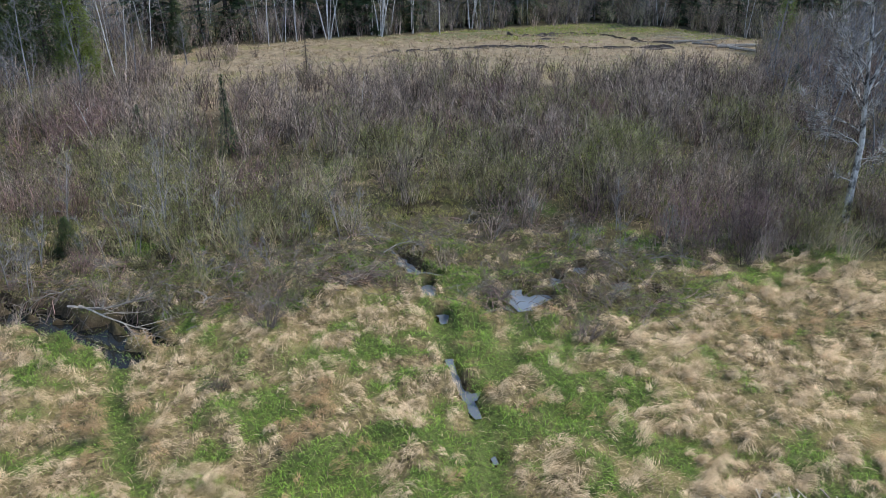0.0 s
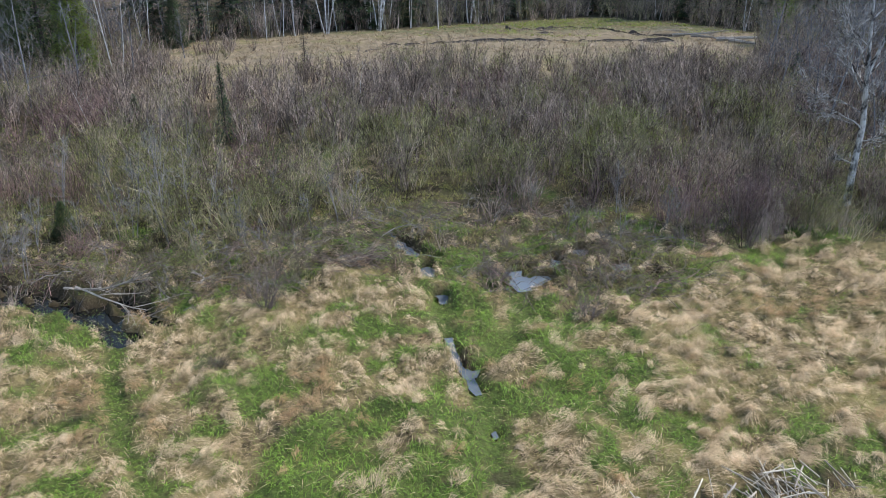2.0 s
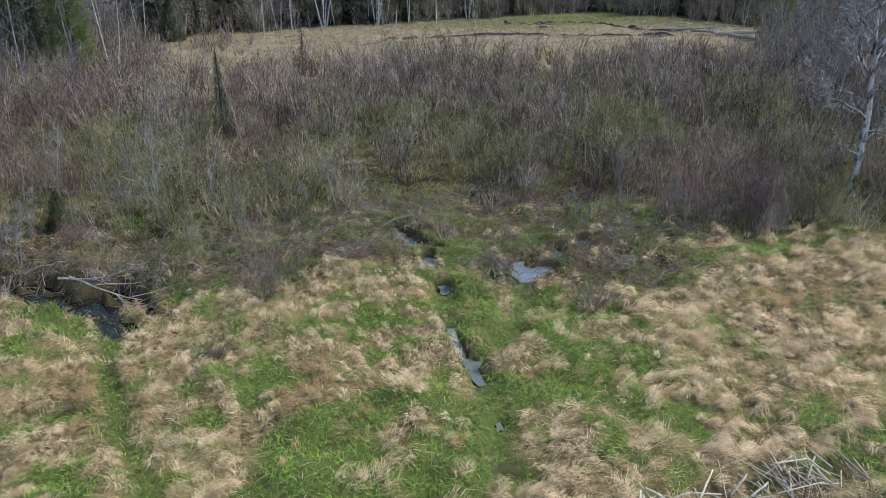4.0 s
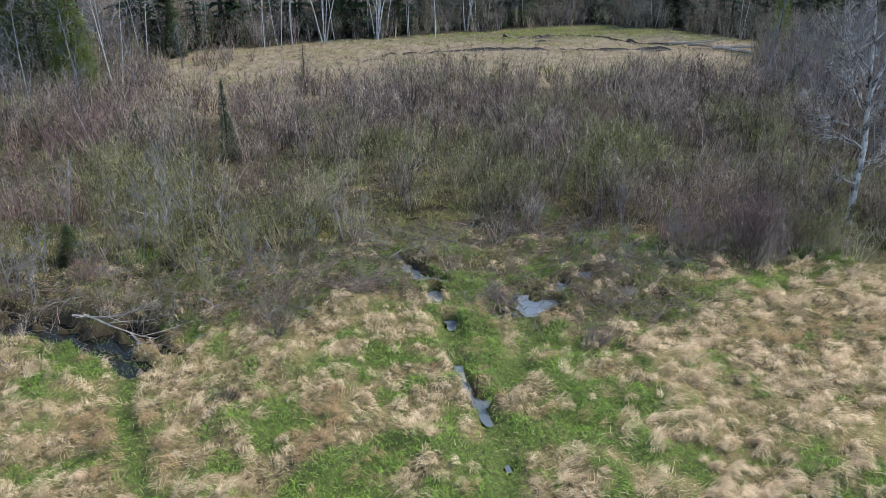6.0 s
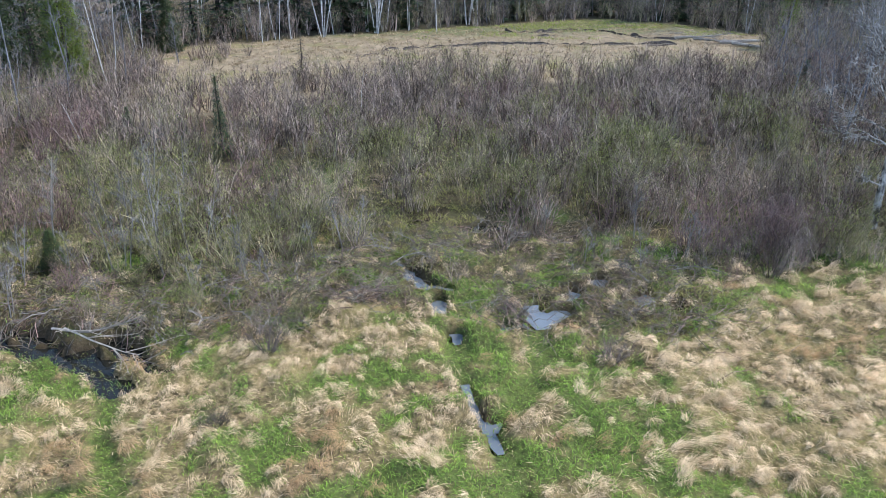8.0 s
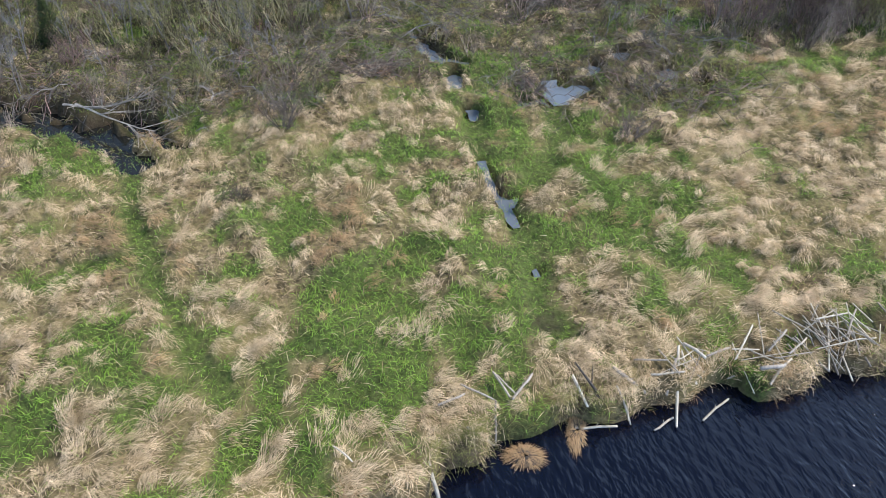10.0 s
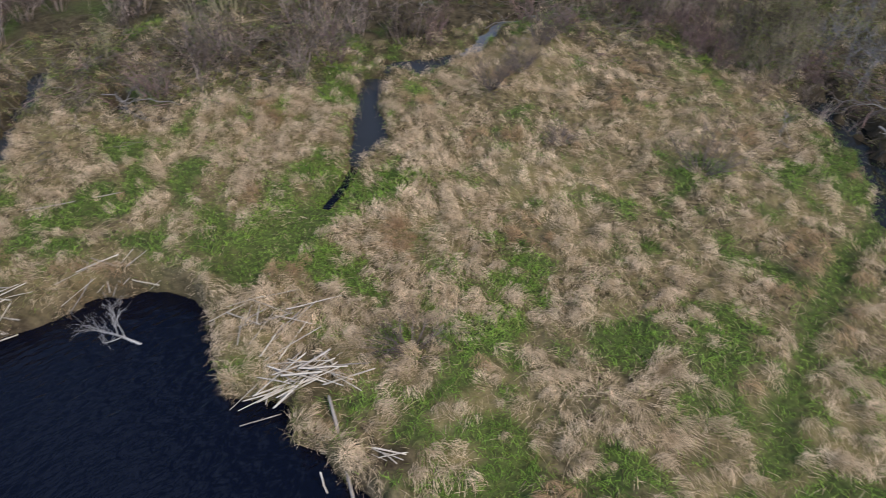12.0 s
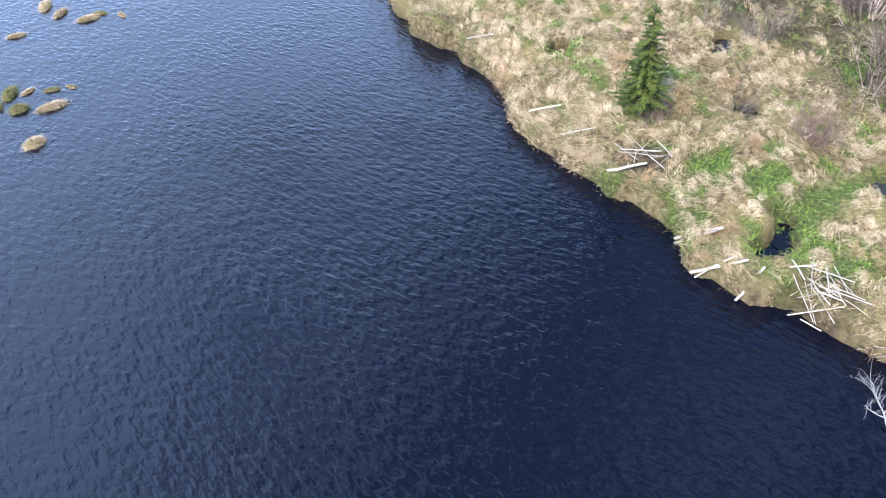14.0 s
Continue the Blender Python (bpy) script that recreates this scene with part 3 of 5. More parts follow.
def grow(r, out, p, d, length, radius, depth, kids, bend=0.25, rise=0.15, spread=0.7, shrink=0.6, steps=3, tips=None):
    """A limb of several bent steps with side limbs; appends rods to out."""
    p, d = np.array(p, float), np.array(d, float)
    pts = [p]
    for i in range(steps):
        d = d + r.normal(0, bend, 3) + np.array([0, 0, rise])
        d /= np.linalg.norm(d)
        q = pts[-1] + d * length / steps
        ra, rb = radius * (1 - 0.75 * i / steps), radius * (1 - 0.75 * (i + 1) / steps)
        out.append((*pts[-1], *q, ra, rb))
        pts.append(q)
    if tips is not None and depth == 0:
        tips.append(pts[-1]), tips.append(pts[-2])
    if depth:
        for _ in range(kids[0]):
            t = r.uniform(0.25, 1.0) * steps
            i = min(int(t), steps - 1)
            start = pts[i] + (pts[i + 1] - pts[i]) * (t - i)
            side = r.normal(0, 1, 3)
            side -= d * side.dot(d)
            side /= np.linalg.norm(side) + 1e-9
            nd = d + side * spread * r.uniform(0.7, 1.3)
            grow(r, out, start, nd / np.linalg.norm(nd), length * shrink * r.uniform(0.6, 1.1), radius * 0.5 * (1 - 0.5 * t / steps), depth - 1,
                 kids[1:] or kids, bend, rise, spread, shrink, max(2, steps - 1), tips)


def leaves_at(r, points, count, reach, size):
    """Small folded leaves scattered about points."""
    c = np.asarray(points)[r.integers(0, len(points), count)] + r.normal(0, reach, (count, 3))
    a, b = r.normal(0, 1, (count, 3)), r.normal(0, 1, (count, 3))
    a /= np.linalg.norm(a, axis=1)[:, None]
    b /= np.linalg.norm(b, axis=1)[:, None]
    k = size * r.uniform(0.6, 1.3, (count, 1))
    v = np.stack([c - a * k, c + b * k * 0.6, c + a * k], 1).reshape(-1, 3)
    return v, np.arange(count * 3).reshape(-1, 3)


def ways(r, n):
    a = r.uniform(0, 2 * np.pi, n)
    return np.stack([np.cos(a), np.sin(a)], 1)


# ---- grass and sedge ----
def scatter(count, x0, x1, y0, y1):
    return rng.uniform((x0, y0), (x1, y1), (count, 2))


def near_land(p, soak=0.4):
    """Keeps points on dry land that lie in the marsh in front of the thicket."""
    d = shore_distance(p[:, 0], p[:, 1])
    return p[(d > 0.02) & ((wet(p[:, 0], p[:, 1]) < soak) | (soak > 0.5) & (p[:, 1] > 15.6) & (p[:, 0] > -14) & (vnoise(p[:, 0], p[:, 1], 0.5, 19) > 0.62)) & (rng.uniform(0, 1, len(p)) > bare(p[:, 0], p[:, 1]) * 0.85)]


def lay(p):
    """The way in which the flattened sedge lies."""
    swept = 1 - 0.75 * smooth(3.5, 6.5, p[:, 0]) * smooth(10, 12, p[:, 1])      # one long sweep on the open side
    a = ((vnoise(p[:, 0], p[:, 1], 2.6, 41) - 0.5) * 4.0 + (vnoise(p[:, 0], p[:, 1], 0.8, 42) - 0.5) * 2.5) * swept - 1.1
    return np.stack([np.cos(a), np.sin(a)], 1)


def sedge_blades(centres, each, radius, length, width, comb, lift):
    """Tufts of drooping dry blades; comb leans them together the way the sedge lies."""
    n = len(centres) * each
    c = np.repeat(centres, each, 0)
    size = np.repeat(rng.uniform(0.6, 1.35, len(centres)), each)
    swing = np.repeat(rng.normal(0, 0.7, (len(centres), 2)), each, 0) * (comb > 1)
    out = ways(rng, n)
    w = out * 0.8 + (lay(c) + swing) * comb + rng.normal(0, 0.22, (n, 2))
    w /= np.linalg.norm(w, axis=1)[:, None] + 1e-9
    length = length * size * rng.uniform(0.6, 1.25, n)
    base = c + out * (np.sqrt(rng.uniform(0, 1, n)) * radius * size)[:, None] - w * (length * 0.3 * (comb > 1))[:, None]
    hump = lift * size * rng.uniform(0.3, 1.0, n)
    b3 = np.c_[base, height(base[:, 0], base[:, 1]) - 0.03 + hump * np.maximum(0, 1 - np.linalg.norm(base - c, axis=1) / (radius * 1.6 * size))]
    return blades(b3, w, length, width * rng.uniform(0.6, 1.4, n), rng.uniform(0.1, 0.62, n), rng.uniform(0.15, 0.8, n))


# raised tussocks with pale matted blades
spots = near_land(np.concatenate([scatter(7400, -21, 14.5, 2.5, 25), scatter(4500, -25, -8.5, -21, 8)]))
sx, sy = spots[:, 0], spots[:, 1]
keep = (rng.uniform(0, 1, len(spots)) > lush(sx, sy) * 0.82) & (rng.uniform(0, 1, len(spots)) > brushy(sx, sy) * 0.76) & (trail(sx, sy) < 0.3)
dry = spots[keep]
rust = vnoise(dry[:, 0], dry[:, 1], 1.3, 44) > 0.76
pale = dry[~rust]
swept = (pale[:, 0] > 4.5) & (pale[:, 1] > 11)
close = (pale[:, 1] < 12) & (pale[:, 0] > -8)
v, f = joined([sedge_blades(pale[~swept & ~close], 48, 0.13, 0.2, 0.006, 1.35, 0.36), sedge_blades(pale[close], 80, 0.15, 0.19, 0.0042, 1.2, 0.27),
               sedge_blades(pale[swept], 54, 0.14, 0.28, 0.006, 2.3, 0.32), sedge_blades(pale[::3] + 0.1, 44, 0.26, 0.26, 0.0052, 1.8, 0.22)])
tagged(part("dry_sedge", v, f, STRAW), "flattened pale dry sedge tussocks covering the marsh", "sedge", kind="stuff")
v, f = sedge_blades(dry[rust], 56, 0.14, 0.2, 0.0062, 1.35, 0.36)
tagged(part("rusty_sedge", v, f, RUST), "rusty brown dead sedge among the paler tussocks", "sedge", kind="stuff")
# loose straw between the tussocks
q = near_land(np.concatenate([scatter(56000, -21, 14.5, 2.5, 24), scatter(34000, -25, -8.5, -21, 8)]))
q = q[(rng.uniform(0, 1, len(q)) > lush(q[:, 0], q[:, 1]) * 0.85) & (rng.uniform(0, 1, len(q)) > brushy(q[:, 0], q[:, 1]) * 0.7)]
w = lay(q) + rng.normal(0, 0.7, (len(q), 2))
w /= np.linalg.norm(w, axis=1)[:, None]
v, f = blades(np.c_[q, height(q[:, 0], q[:, 1])], w, rng.uniform(0.15, 0.36, len(q)), rng.uniform(0.005, 0.009, len(q)), rng.uniform(0.1, 0.5, len(q)), rng.uniform(0.0, 0.5, len(q)))
tagged(part("loose_straw", v, f, STRAW), "loose dry sedge blades lying between the tussocks", "sedge", kind="stuff")

g = near_land(np.concatenate([scatter(350000, -21, 14.5, 2.5, 25), scatter(205000, -25, -8.5, -21, 8)]), 0.93)
lv = lush(g[:, 0], g[:, 1]) * (1 - 0.3 * brushy(g[:, 0], g[:, 1]))
draw = rng.uniform(0, 1, len(g))
fresh, mossy = draw < lv * 0.66 + 0.03 + 0.05 * brushy(g[:, 0], g[:, 1]), (draw > 0.74 - 0.22 * brushy(g[:, 0], g[:, 1]) + 0.1 * lv)
for name, sel, mat, label in (("green_grass", fresh, GREEN, "fresh green spring grass between the sedge tussocks"), ("olive_grass", mossy & ~fresh, OLIVE, "olive new growth among the dry sedge")):
    q = g[sel]
    hgt = rng.uniform(0.09, 0.27, len(q)) * (1 - 0.45 * trail(q[:, 0], q[:, 1]))
    v, f = blades(np.c_[q, np.maximum(height(q[:, 0], q[:, 1]) - 0.02, STREAM_Z - 0.05)], ways(rng, len(q)), hgt, rng.uniform(0.006, 0.012, len(q)), rng.uniform(0.45, 0.9, len(q)), rng.uniform(-0.3, 0.7, len(q)))
    tagged(part(name, v, f, mat), label, "grass", kind="stuff")

# low growth under the thicket, on the far bank and on the far meadow
u = np.concatenate([scatter(80000, -38, 38, 17.5, 62), scatter(60000, -18, 18, 18, 33)])
u = u[(np.abs(u[:, 0]) < 6 + 0.62 * u[:, 1]) & (wet(u[:, 0], u[:, 1]) < 0.3) & (rng.uniform(0, 1, len(u)) > 0.45 * smooth(-5, -8, u[:, 0]) * smooth(32, 27, u[:, 1]))]
pick = vnoise(u[:, 0], u[:, 1], 3.5, 50) + rng.normal(0, 0.12, len(u))
for name, sel, mat, label in (("mossy_undergrowth", pick > 0.6, OLIVE, "yellow-green low growth under the bare shrubs"),
                              ("dry_undergrowth", (pick <= 0.6) & (pick > np.where(u[:, 1] < 30, 0.5, 0.3)), MEADOW, "dry brown grass under the bare shrubs")):
    q = u[sel]
    k = 0.75 + 0.012 * q[:, 1]
    v, f = blades(np.c_[q, height(q[:, 0], q[:, 1]) - 0.02], ways(rng, len(q)), rng.uniform(0.15, 0.4, len(q)) * k, rng.uniform(0.01, 0.02, len(q)) * k,
                  rng.uniform(0.4, 0.95, len(q)), rng.uniform(-0.3, 0.6, len(q)))
    tagged(part(name, v, f, mat), label, "grass", kind="stuff")
q = np.repeat(scatter(5200, -40, 45, 38, 108), 14, 0)
q = q + rng.normal(0, 0.2, q.shape)
q = q[(woods(q[:, 0], q[:, 1]) < 0.3) & (wet(q[:, 0], q[:, 1]) < 0.2)]
v, f = blades(np.c_[q, height(q[:, 0], q[:, 1]) - 0.03], ways(rng, len(q)), rng.uniform(0.3, 0.75, len(q)), rng.uniform(0.02, 0.045, len(q)), rng.uniform(0.35, 0.9, len(q)), rng.uniform(0.1, 0.8, len(q)))
tagged(part("meadow_sedge", v, f, MEADOW), "pale dry sedge over the far beaver meadow", "sedge", kind="stuff")
q = scatter(26000, -30, 45, 84, 108)
q = q[(woods(q[:, 0], q[:, 1]) < 0.5) & (vnoise(q[:, 0], q[:, 1], 5, 61) + (q[:, 1] - 94) * 0.04 > 0.5)]
v, f = blades(np.c_[q, height(q[:, 0], q[:, 1]) - 0.03], ways(rng, len(q)), rng.uniform(0.25, 0.55, len(q)), rng.uniform(0.05, 0.1, len(q)), rng.uniform(0.5, 0.9, len(q)), rng.uniform(0, 0.5, len(q)))
tagged(part("meadow_grass", v, f, BUD), "yellow-green grass along the far meadow's edge", "grass", kind="stuff")

# ---- tussocks standing in the water ----
def tussock(name, seed, rad, tall, mat, label):
    r = np.random.default_rng(seed)
    n = 620
    out = ways(r, n)
    k = np.sqrt(r.uniform(0, 1, n))
    base = np.c_[out * (k * rad * 0.8)[:, None], tall * (1 - k ** 2) - 0.02]
    v, f = blades(base, out, rad * r.uniform(0.5, 1.1, n), r.uniform(0.005, 0.01, n), r.uniform(0.2, 0.8, n), r.uniform(0.2, 0.9, n))
    thing = new(name)
    part("foliage", v, f, mat, thing)
    a = np.linspace(0, 2 * np.pi, 12, endpoint=False)
    rings = [(np.c_[np.cos(a), np.sin(a)] * rad * s * r.uniform(0.9, 1.1, (12, 1)), z) for s, z in ((1.0, -0.5), (1.05, -0.05), (0.75, tall * 0.6), (0.25, tall))]
    v = np.concatenate([np.c_[xy, np.full(12, z)] for xy, z in rings])
    f = [(i * 12 + j, i * 12 + (j + 1) % 12, (i + 1) * 12 + (j + 1) % 12, (i + 1) * 12 + j) for i in range(3) for j in range(12)]
    f = [t for q4 in f for t in ((q4[0], q4[1], q4[2]), (q4[0], q4[2], q4[3]))]
    part("root_mound", v, f, DARKBARK if tall < 0.2 else SOIL, thing, "dark peaty root mound")
    return tagged(thing, label, "tussock", "tussocks in the pond")


isle = tussock("sedge_tussock", 3, 0.42, 0.34, STRAW, "pale sedge tussock standing in the pond water")
isle.matrix_basis = pose(-1.7, -19.2, POND_Z, 0, 0, 20) @ Matrix.Diagonal((0.75, 0.5, 0.5, 1))
islet = tussock("olive_tussock", 4, 0.42, 0.3, OLIVE, "olive sedge tussock sprouting from the pond water")
islet.matrix_basis = pose(-1.75, -21.5, POND_Z, 0, 0, 0) @ Matrix.Diagonal((0.7, 0.5, 0.5, 1))
for i, (x, y, s) in enumerate(((-2.75, -27.0, 0.8), (-2.6, -21.0, 1.1), (-1.7, -22.7, 1.2), (-4.5, -27.9, 1.0), (-5.2, -26.7, 1.0), (-6.3, -26.2, 0.6), (-2.85, -22.1, 0.7),
                               (-3.4, -21.9, 0.5), (-1.2, -22.2, 1.0), (-4.2, -29.0, 1.2), (-0.6, -20.4, 0.8), (-5.7, -26.9, 0.7), (-2.2, -22.5, 0.6))):
    copy_thing(islet if i in (2, 6, 8, 11) else isle, pose(x, y, POND_Z, 0, 0, x * 70) @ Matrix.Diagonal((s * 1.25, s * 0.8, s * 0.75, 1)))
rusty = tussock("rusty_tussock", 5, 0.24, 0.16, RUST, "rusty brown sedge tussock beside the muddy bank")
rusty.matrix_basis = pose(0.66, 8.17, POND_Z, 0, 0, 0) @ Matrix.Diagonal((1.2, 0.8, 0.6, 1))
copy_thing(rusty, pose(1.59, 8.65, POND_Z, 0, 0, 80) @ Matrix.Diagonal((1.3, 0.7, 0.6, 1)))
# tussocks that overhang the water along the bank
edge = scatter(26000, -15.5, 9, -21, 11)
ed = shore_distance(edge[:, 0], edge[:, 1])
edge = edge[(ed > -0.15) & (ed < 0.22) & (vnoise(edge[:, 0], edge[:, 1], 0.9, 77) > 0.14)]
tint = vnoise(edge[:, 0], edge[:, 1], 1.4, 78) + rng.normal(0, 0.08, len(edge))
for sel, mat, label in (((tint > 0.46) & (tint < 0.7), STRAW, "straw-coloured sedge hanging over the pond's bank"), (tint >= 0.7, RUST, "rusty dead sedge hanging over the pond's bank"), (tint <= 0.46, OLIVE, "olive sedge growing from the pond's bank")):
    v, f = sedge_blades(edge[sel], 42, 0.16, 0.22, 0.0058, 0.4, 0.3)
    tagged(part("bank_sedge", v, f, mat), label, "sedge", kind="stuff")

# ---- shrubs ----
def spikes(segments):
    """Three-sided rods that run out to a point."""
    s = np.array(segments, float)
    v, _ = tubes(s[:, 0:3], s[:, 3:6], s[:, 6], s[:, 6], 3)
    v = v.reshape(-1, 6, 3)
    v = np.concatenate([v[:, :3], s[:, None, 3:6]], 1).reshape(-1, 3)
    return v, (np.array([(0, 1, 3), (1, 2, 3), (2, 0, 3)])[None] + (np.arange(len(s)) * 4)[:, None, None]).reshape(-1, 3)


def slivers(segments):
    """The finest twigs: one tapered splinter each."""
    s = np.array(segments, float)
    d = s[:, 3:6] - s[:, 0:3]
    side = np.cross(d, np.random.default_rng(len(s)).normal(0, 1, d.shape))
    side *= (s[:, 6] / (np.linalg.norm(side, axis=1) + 1e-9))[:, None]
    v = np.stack([s[:, 0:3] - side, s[:, 0:3] + side, s[:, 3:6]], 1).reshape(-1, 3)
    return v, np.arange(len(v)).reshape(-1, 3)


def shrub_shape(seed, stems, tall, lean, kids=8, thick=1.0, solid=False):
    """A vase of curved stems, each with side branches and fine twigs."""
    r = np.random.default_rng(seed)
    wood, twigs, tips = [], [], []
    for _ in range(stems):
        a, k = r.uniform(0, 2 * np.pi), r.uniform(0.02, 0.3)
        d = np.array([math.cos(a) * lean * r.uniform(0.1, 1), math.sin(a) * lean * r.uniform(0.1, 1), 1.0])
        d /= np.linalg.norm(d)
        p = np.array([math.cos(a) * k, math.sin(a) * k, -0.1])
        h = tall * r.uniform(0.45, 1.05)
        pts = [p]
        for j in range(3):
            pts.append(pts[-1] + d * h / 3)
            d = d + r.normal(0, 0.2, 3) + np.array([0, 0, 0.06])
            d /= np.linalg.norm(d)
        wood += [(*pts[0], *pts[1], 0.011 * thick, 0.009 * thick), (*pts[1], *pts[2], 0.009 * thick, 0.006 * thick)]
        twigs.append((*pts[2], *pts[3], 0.007 * thick))
        for _ in range(kids):
            t = r.uniform(0.5, 2.95)
            i = int(t)
            s = pts[i] + (pts[i + 1] - pts[i]) * (t - i)
            side = r.normal(0, 1, 3)
            side /= np.linalg.norm(side)
            way = d * 0.7 + side * 0.7 + np.array([0, 0, 0.2])
            l = h * r.uniform(0.12, 0.3) * (1.25 - 0.2 * t)
            twigs.append((*s, *(s + way * l), 0.0056 * thick))
            tips.append(s + way * l)
            for _ in range(3):
                f = s + way * l * r.uniform(0.25, 0.95)
                twigs.append((*f, *(f + (way + r.normal(0, 0.55, 3)) * l * r.uniform(0.3, 0.65)), 0.0042 * thick))
    return joined([rods(wood), (spikes if solid else slivers)(twigs)]), leaves_at(r, tips, stems * 3, 0.10, 0.03), leaves_at(r, tips, stems * 22, 0.25, 0.04)


def kinds_at(q, scale, cut):
    """Reddish shrubs and ones in leaf grow in patches among the rest."""
    k = rng.integers(0, 6, len(q))
    leafy = vnoise(q[:, 0], q[:, 1], 4, 72) + rng.normal(0, 0.1, len(q)) + 0.15 * smooth(38, 24, q[:, 1]) - 0.1 * smooth(-5, -9, q[:, 0]) > 0.66
    k = np.where(leafy, 2 + k % 2, np.where((k == 2) | (k == 3), k - 2, k))
    return np.where(vnoise(q[:, 0], q[:, 1], scale, 71) > cut, 4, k)


MIDDLE = [shrub_shape(140 + i, 8 + i % 3, (2.3, 2.7, 1.9, 2.5, 2.1, 3.0)[i], 0.55, 6, 2.1) for i in range(6)]
TALL, LEAN = (2.3, 2.7, 1.9, 2.5, 2.1, 3.0), (0.75, 0.55, 0.9, 0.65, 0.8, 0.6)
SHAPES = [shrub_shape(100 + i, 9 + i % 3, TALL[i], LEAN[i], 8, 1.4) for i in range(6)]
CLOSE = [shrub_shape(100 + i, 9 + i % 3, TALL[i], LEAN[i], 8, 1.2, True) for i in range(6)]
pts = np.concatenate([scatter(7400, -46, 48, 13, 66), scatter(900, -34, -17, -14, 14)])
pts = pts[np.abs(pts[:, 0] + 1) < np.maximum(9 + 0.66 * pts[:, 1], np.where(pts[:, 0] < 0, 33, 0))]
dens = np.maximum(woods(pts[:, 0], pts[:, 1]) * (0.28 + 0.72 * smooth(0.3, 0.6, vnoise(pts[:, 0], pts[:, 1], 4.5, 70))), (0.2 + 0.5 * (pts[:, 0] < -7) * (pts[:, 1] > 14)) * brushy(pts[:, 0], pts[:, 1]) * (pts[:, 1] < 30))
past = pts[:, 1] - np.interp(pts[:, 0], BACK_X, BACK_Y)      # stragglers on the meadow behind the thicket
dens = np.maximum(dens, (0.42 + 0.06 * (pts[:, 0] < 0)) * smooth(16, 2, past) * smooth(0.25, 0.6, vnoise(pts[:, 0], pts[:, 1], 3.2, 73)) * (past > -2) * (pts[:, 1] > 30))
pts = pts[(rng.uniform(0, 1, len(pts)) < dens) & (wet(pts[:, 0], pts[:, 1]) < 0.3) & (np.hypot((pts[:, 0] - 15.4) / 1.0, (pts[:, 1] - 24.2) / 2.0) > 1)]
clump = scatter(46, 8.2, 14.5, 21.4, 24.6)
pts = np.concatenate([pts, clump[clump[:, 1] > np.interp(clump[:, 0], [8, 9.5, 12, 14.5], [22.4, 21.4, 22.2, 23.4])], scatter(160, -23, -13, 16.8, 21), scatter(48, -31, -17, 50, 74)])
pts = np.concatenate([pts, scatter(34, 12, 18, 23.6, 27.5)])
pts = pts[np.hypot(pts[:, 0] - 15.4, (pts[:, 1] - 24.2) / 2) > 1]
pts = pts[np.argsort(np.where(pts[:, 0] < -20, 40, 0) + pts[:, 1])]
near, rest = pts[:290], pts[290:]
protos = []
for i, (wood, few, many) in enumerate(CLOSE):
    red = i == 4
    ob = new("alder_shrub")
    part("branchwork", *wood, TWIG_RED if red else TWIG_OLIVE if i in (2, 3) else TWIG, ob)
    part("foliage", *(many if i in (2, 3) else few), BUD, ob, "tiny fresh green leaves")
    tagged(ob, ("bare reddish shrub with upright stems in the marsh", "bare grey-brown alder shrub with many thin stems",
                "grey-brown alder shrub with first green leaves")[0 if red else 2 if i in (2, 3) else 1], "shrub", "alder shrubs of the thicket")
    protos.append(ob)
kind_of = kinds_at(near, 5, 0.72)
used = set()
for (x, y), k in zip(near, kind_of):
    full = woods(np.array([x]), np.array([y]))[0] > 0.5
    m = pose(x, y, float(height(np.array([x]), np.array([y]))[0]), 0, 0, rng.uniform(0, 360)) @ Matrix.Scale(rng.uniform(0.75, 1.1) * (1 if full else 0.65), 4)
    if k in used:
        copy_thing(protos[k], m)
    else:
        protos[k].matrix_basis = m
        used.add(k)
pieces = {"wood": [], "olive": [], "red": [], "leaf": []}
# the far forest's undergrowth is coarser and taller
FAR = [shrub_shape(120 + i, 7, 4.2, 0.4, 7, 2.6) for i in range(3)]
fp = scatter(5200, -70, 72, 40, 122)
fp = fp[(woods(fp[:, 0], fp[:, 1]) > 0.5) & ((fp[:, 1] > 66) | (np.abs(fp[:, 0] + 1) > 9 + 0.6 * fp[:, 1])) & (np.abs(fp[:, 0]) < 14 + 0.66 * fp[:, 1])]
for shapes, field, kinds in ((SHAPES, rest[rest[:, 1] < 33], 6), (MIDDLE, rest[rest[:, 1] >= 33], 6), (FAR, fp, 3)):
    kind_of = kinds_at(field, 6, 0.74) if kinds == 6 else rng.integers(0, 3, len(field))
    for k, (wood, few, many) in enumerate(shapes):
        q = field[kind_of == k]
        size, turn = rng.uniform(0.75, 1.15, len(q)), rng.uniform(0, 6.28, len(q))
        pieces["red" if k == 4 else "olive" if k in (2, 3) else "wood"].append(spread_copies(wood, q, size, turn))
        pieces["leaf"].append(spread_copies(many if k in (2, 3) else few, q, size, turn))
for name, key, mat, label in (("alder_thicket", "wood", TWIG, "dense bare grey-brown alder thicket"), ("budding_thicket", "olive", TWIG_OLIVE, "olive-brown alder thicket coming into bud"), ("red_thicket", "red", TWIG_RED, "reddish bare shrubs within the alder thicket"),
                              ("thicket_leaves", "leaf", BUD, "first yellow-green leaves on the thicket")):
    tagged(part(name, *joined(pieces[key]), mat), label, "thicket", kind="stuff")

# ---- dead brush lying between the pools ----
def on_ground(x, y):
    return float(height(np.array([x]), np.array([y]))[0])


